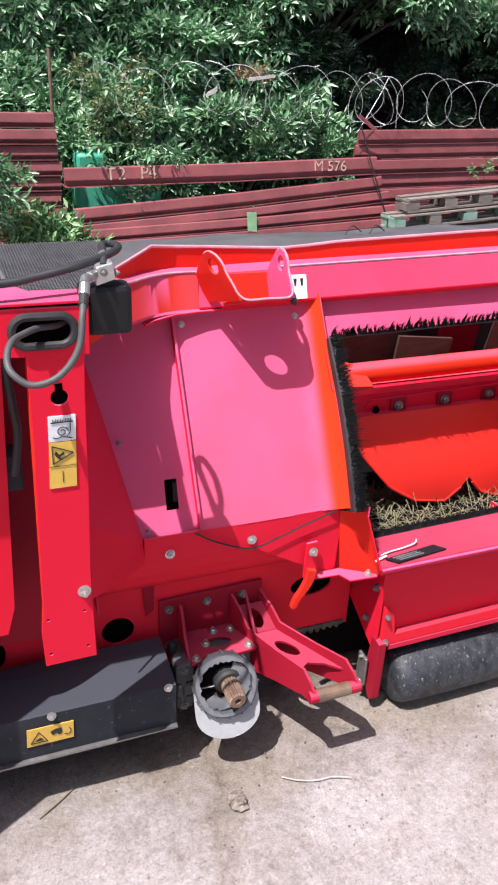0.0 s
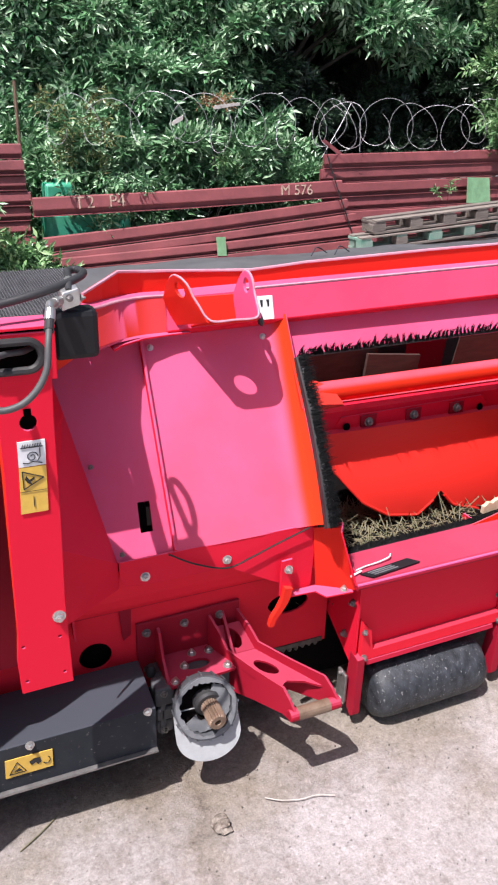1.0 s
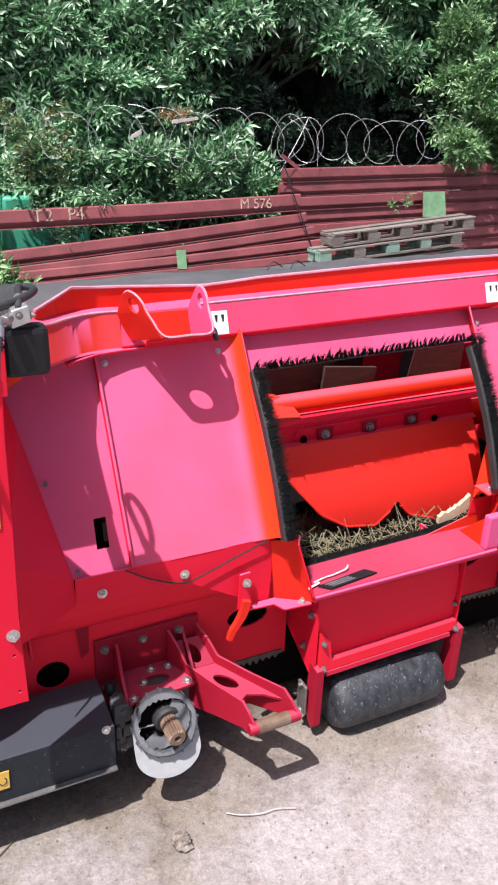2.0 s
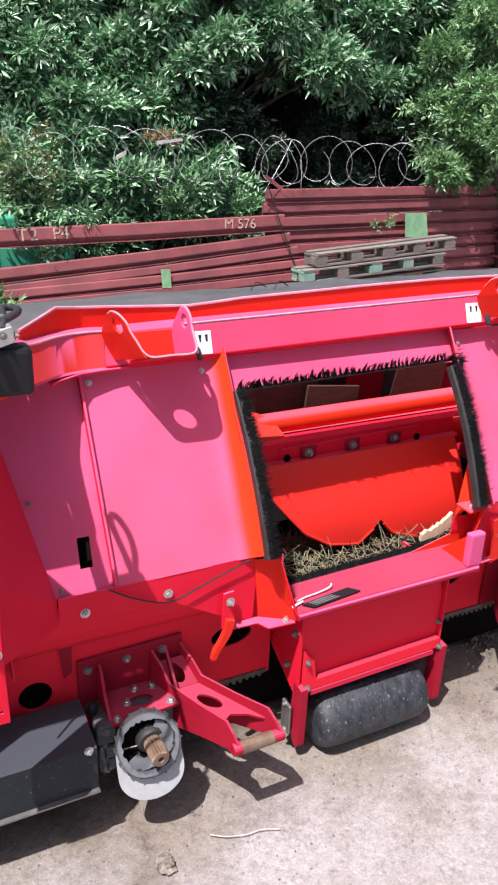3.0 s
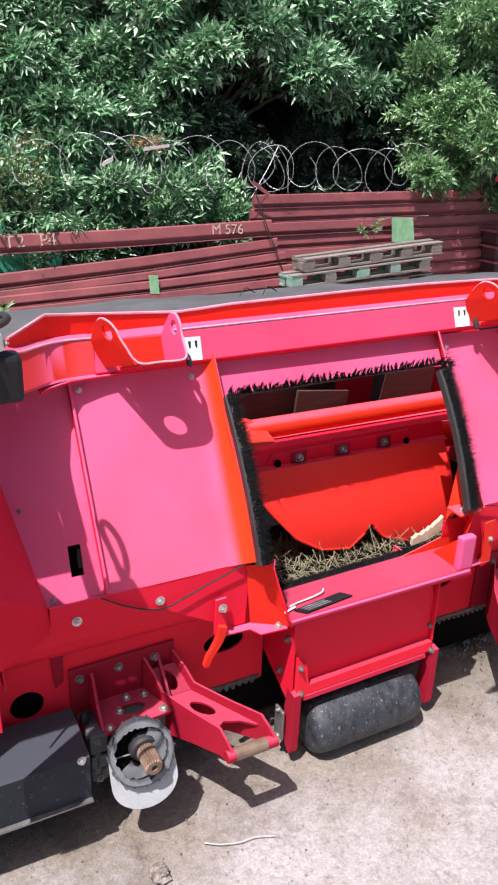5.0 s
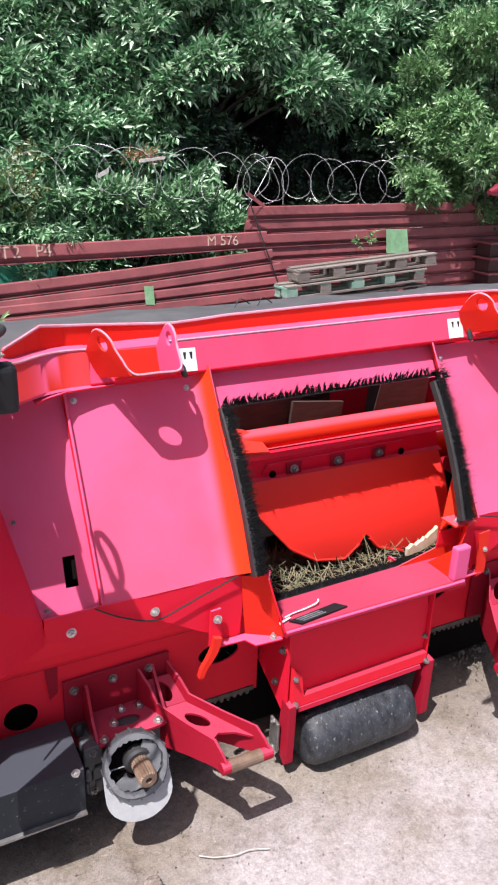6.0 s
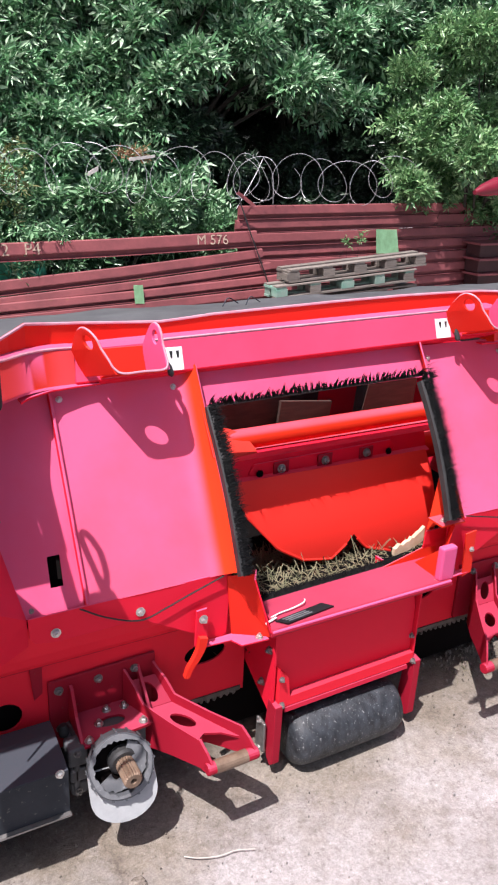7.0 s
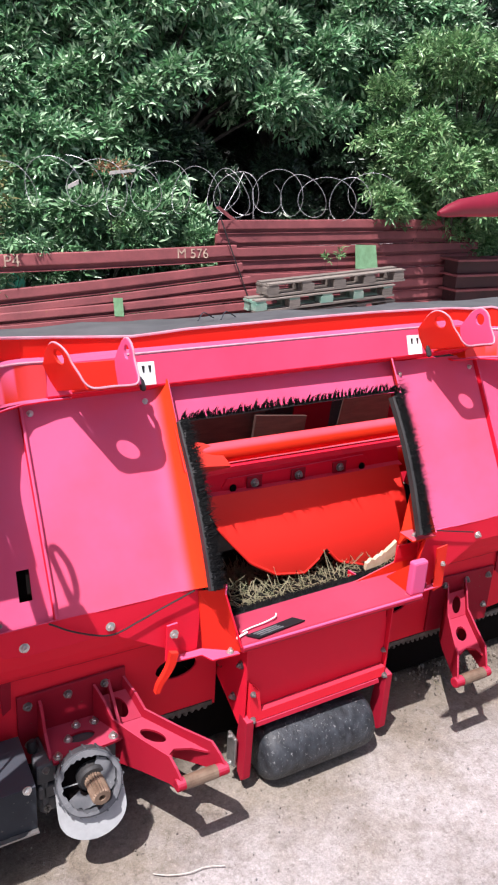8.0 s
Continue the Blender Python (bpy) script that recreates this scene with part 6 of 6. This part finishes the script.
# ---------------------------------------------------------------- small things
def straw_bed():
    rng = np.random.default_rng(8)
    bm = bmesh.new()
    for k in range(14000):
        x, y = rng.uniform(C - 0.36, C + 0.6), rng.uniform(1.48, 1.90)
        z = rng.uniform(0.30, 0.486 - (y - 1.48) * 0.36)
        a = rng.uniform(0, 2 * math.pi)
        l = rng.uniform(0.015, 0.06)
        d = Vector((math.cos(a), math.sin(a), rng.normal(0.1, 0.5))) * l
        p = Vector((x, y, z))
        if y < 1.545 and (x < C - 0.25 or x > C + 0.22):
            continue
        w = Vector((-math.sin(a), math.cos(a), 0)) * rng.uniform(0.0007, 0.0016)
        bm.faces.new([bm.verts.new(q) for q in (p - w, p + w, p + w + d, p - w + d)])
    heap = [[bm.verts.new((x, y, 0.460 - (y - 1.48) * 0.36 + 0.012 * noise.noise((x * 30, y * 30, 1)))) for x in np.linspace(C - 0.26, C + 0.6, 60)] for y in np.linspace(1.535, 1.90, 24)]
    for ra, rb in zip(heap, heap[1:]):
        for k in range(59):
            bm.faces.new((ra[k], ra[k + 1], rb[k + 1], rb[k]))
    ob = part("straw", bm, STRAW)
    tagged(ob, "dry straw and crop remains on the header floor", "straw", kind="stuff")
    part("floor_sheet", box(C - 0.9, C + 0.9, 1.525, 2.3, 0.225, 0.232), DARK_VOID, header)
    for k in range(23):
        x = C - 0.30 + k * 0.038
        part("floor_bar", plate_x([(1.530, 0.232), (1.530, 0.456), (1.60, 0.436), (1.95, 0.304), (1.95, 0.232)], x, 0.006), LIP_RUBBER, header)


straw_bed()


def tag_plate():
    ob = thing("label_tag", (C - 0.19, 1.35, 0.5), "black printed tag with a white string on the shelf", "tag")
    o = [(C - 0.258, 1.336), (C - 0.234, 1.312), (C - 0.085, 1.330), (C - 0.108, 1.356)]
    t = part("card", plate_z(o, 0.503, 0.003), BLACK_PLASTIC, ob)
    for k in range(3):
        d = Vector((o[2][0] - o[1][0], o[2][1] - o[1][1], 0)).normalized()
        s = Vector((o[0][0], o[0][1], 0.5065)) + Vector((o[1][0] - o[0][0], o[1][1] - o[0][1], 0)) * (0.3 + 0.25 * k) + d * 0.012
        part("text_bar", plate([s, s + d * 0.075, s + d * 0.075 + Vector((-d.y, d.x, 0)) * 0.004, s + Vector((-d.y, d.x, 0)) * 0.004], (0, 0, 0.0006)), GUARD_GREY, ob)
    part("string", tube(smooth_path([(C - 0.262, 1.350, 0.508), (C - 0.23, 1.360, 0.506), (C - 0.19, 1.364, 0.507), (C - 0.155, 1.370, 0.510), (C - 0.145, 1.378, 0.514)]), 0.002, 6), STICKER_WHITE, ob, "white string")
    part("string", tube([(C - 0.285, 1.335, 0.505), (C - 0.25, 1.345, 0.507)], 0.003, 6), STICKER_WHITE, ob, "white string")


tag_plate()


def pebbles():
    rng = np.random.default_rng(31)
    bm = bmesh.new()
    for k in range(600):
        x, y = rng.uniform(-0.3, 2.4), rng.uniform(0.6, 1.75)
        r = min(0.006, 0.0010 + rng.exponential(0.0007))
        n, sq, tw = 6, rng.uniform(0.6, 1.0), rng.uniform(0, 6.3)
        rings = []
        for k2, h in ((1.0, -0.006), (0.95, r * 0.25), (0.55, r * 0.6)):
            rings.append([bm.verts.new((x + r * k2 * math.cos(2 * math.pi * i / n + tw), y + sq * r * k2 * math.sin(2 * math.pi * i / n + tw), h)) for i in range(n)])
        for ra, rb in zip(rings, rings[1:]):
            for i in range(n):
                bm.faces.new((ra[i], ra[(i + 1) % n], rb[(i + 1) % n], rb[i]))
        bm.faces.new(rings[-1])
    tagged(part("grit", bm, CONCRETE), "loose grit and small stones on the concrete", "grit", kind="stuff")
    bm = bmesh.new()
    bmesh.ops.create_icosphere(bm, subdivisions=3, radius=0.024)
    for v in bm.verts:
        v.co *= 1 + 0.55 * noise.noise(v.co * 60) + 0.25 * noise.noise(v.co * 190)
        v.co.z *= 0.62
        v.co += Vector((0.475, 1.165, 0.004))
    tagged(part("stone", bm, CLOD), "rough grey clod of concrete on the ground", "stone")
    tagged(part("twig", tube(smooth_path([(0.60, 1.200, 0.002), (0.632, 1.178, 0.004), (0.68, 1.163, 0.003), (0.72, 1.160, 0.003), (0.765, 1.143, 0.003)]), 0.0013, 6), DRY_TWIG), "thin dry twig on the concrete", "twig")
    tagged(part("straw_stalk", tube(smooth_path([(0.02, 1.27, 0.002), (0.07, 1.30, 0.004), (0.115, 1.335, 0.002)]), 0.0015, 6), STRAW), "thin dry straw stalk on the concrete", "straw")


pebbles()


def soil_litter():
    rng = np.random.default_rng(41)
    bm = bmesh.new()
    for k in range(300):
        x, y = rng.normal(1.86, 0.16), rng.normal(1.50, 0.05)
        r = min(0.010, 0.0012 + rng.exponential(0.0014))
        n, tw = 6, rng.uniform(0, 6.3)
        rings = [[bm.verts.new((x + r * q * math.cos(2 * math.pi * i / n + tw), y + r * q * math.sin(2 * math.pi * i / n + tw), h)) for i in range(n)] for q, h in ((1.0, -0.006), (0.9, r * 0.35), (0.45, r * 0.75))]
        for ra, rb in zip(rings, rings[1:]):
            for i in range(n):
                bm.faces.new((ra[i], ra[(i + 1) % n], rb[(i + 1) % n], rb[i]))
        bm.faces.new(rings[-1])
    tagged(part("soil_crumbs", bm, CLOD), "crumbled soil and grit beside the header", "soil", kind="stuff")
    bm = bmesh.new()
    for k in range(170):
        x, y = rng.normal(1.83, 0.12), rng.normal(1.49, 0.04)
        d = Vector((rng.normal(0, 0.7), rng.normal(0, 0.7), abs(rng.normal(0.25, 0.25)))).normalized() * rng.uniform(0.012, 0.04)
        w = d.cross(Vector((0, 0, 1))).normalized() * 0.0008
        p = Vector((x, y, -0.002))
        bm.faces.new([bm.verts.new(q) for q in (p - w, p + w, p + d)])
    tagged(part("dry_grass", bm, STRAW), "sparse dry grass blades on the concrete", "grass", kind="stuff")


soil_litter()
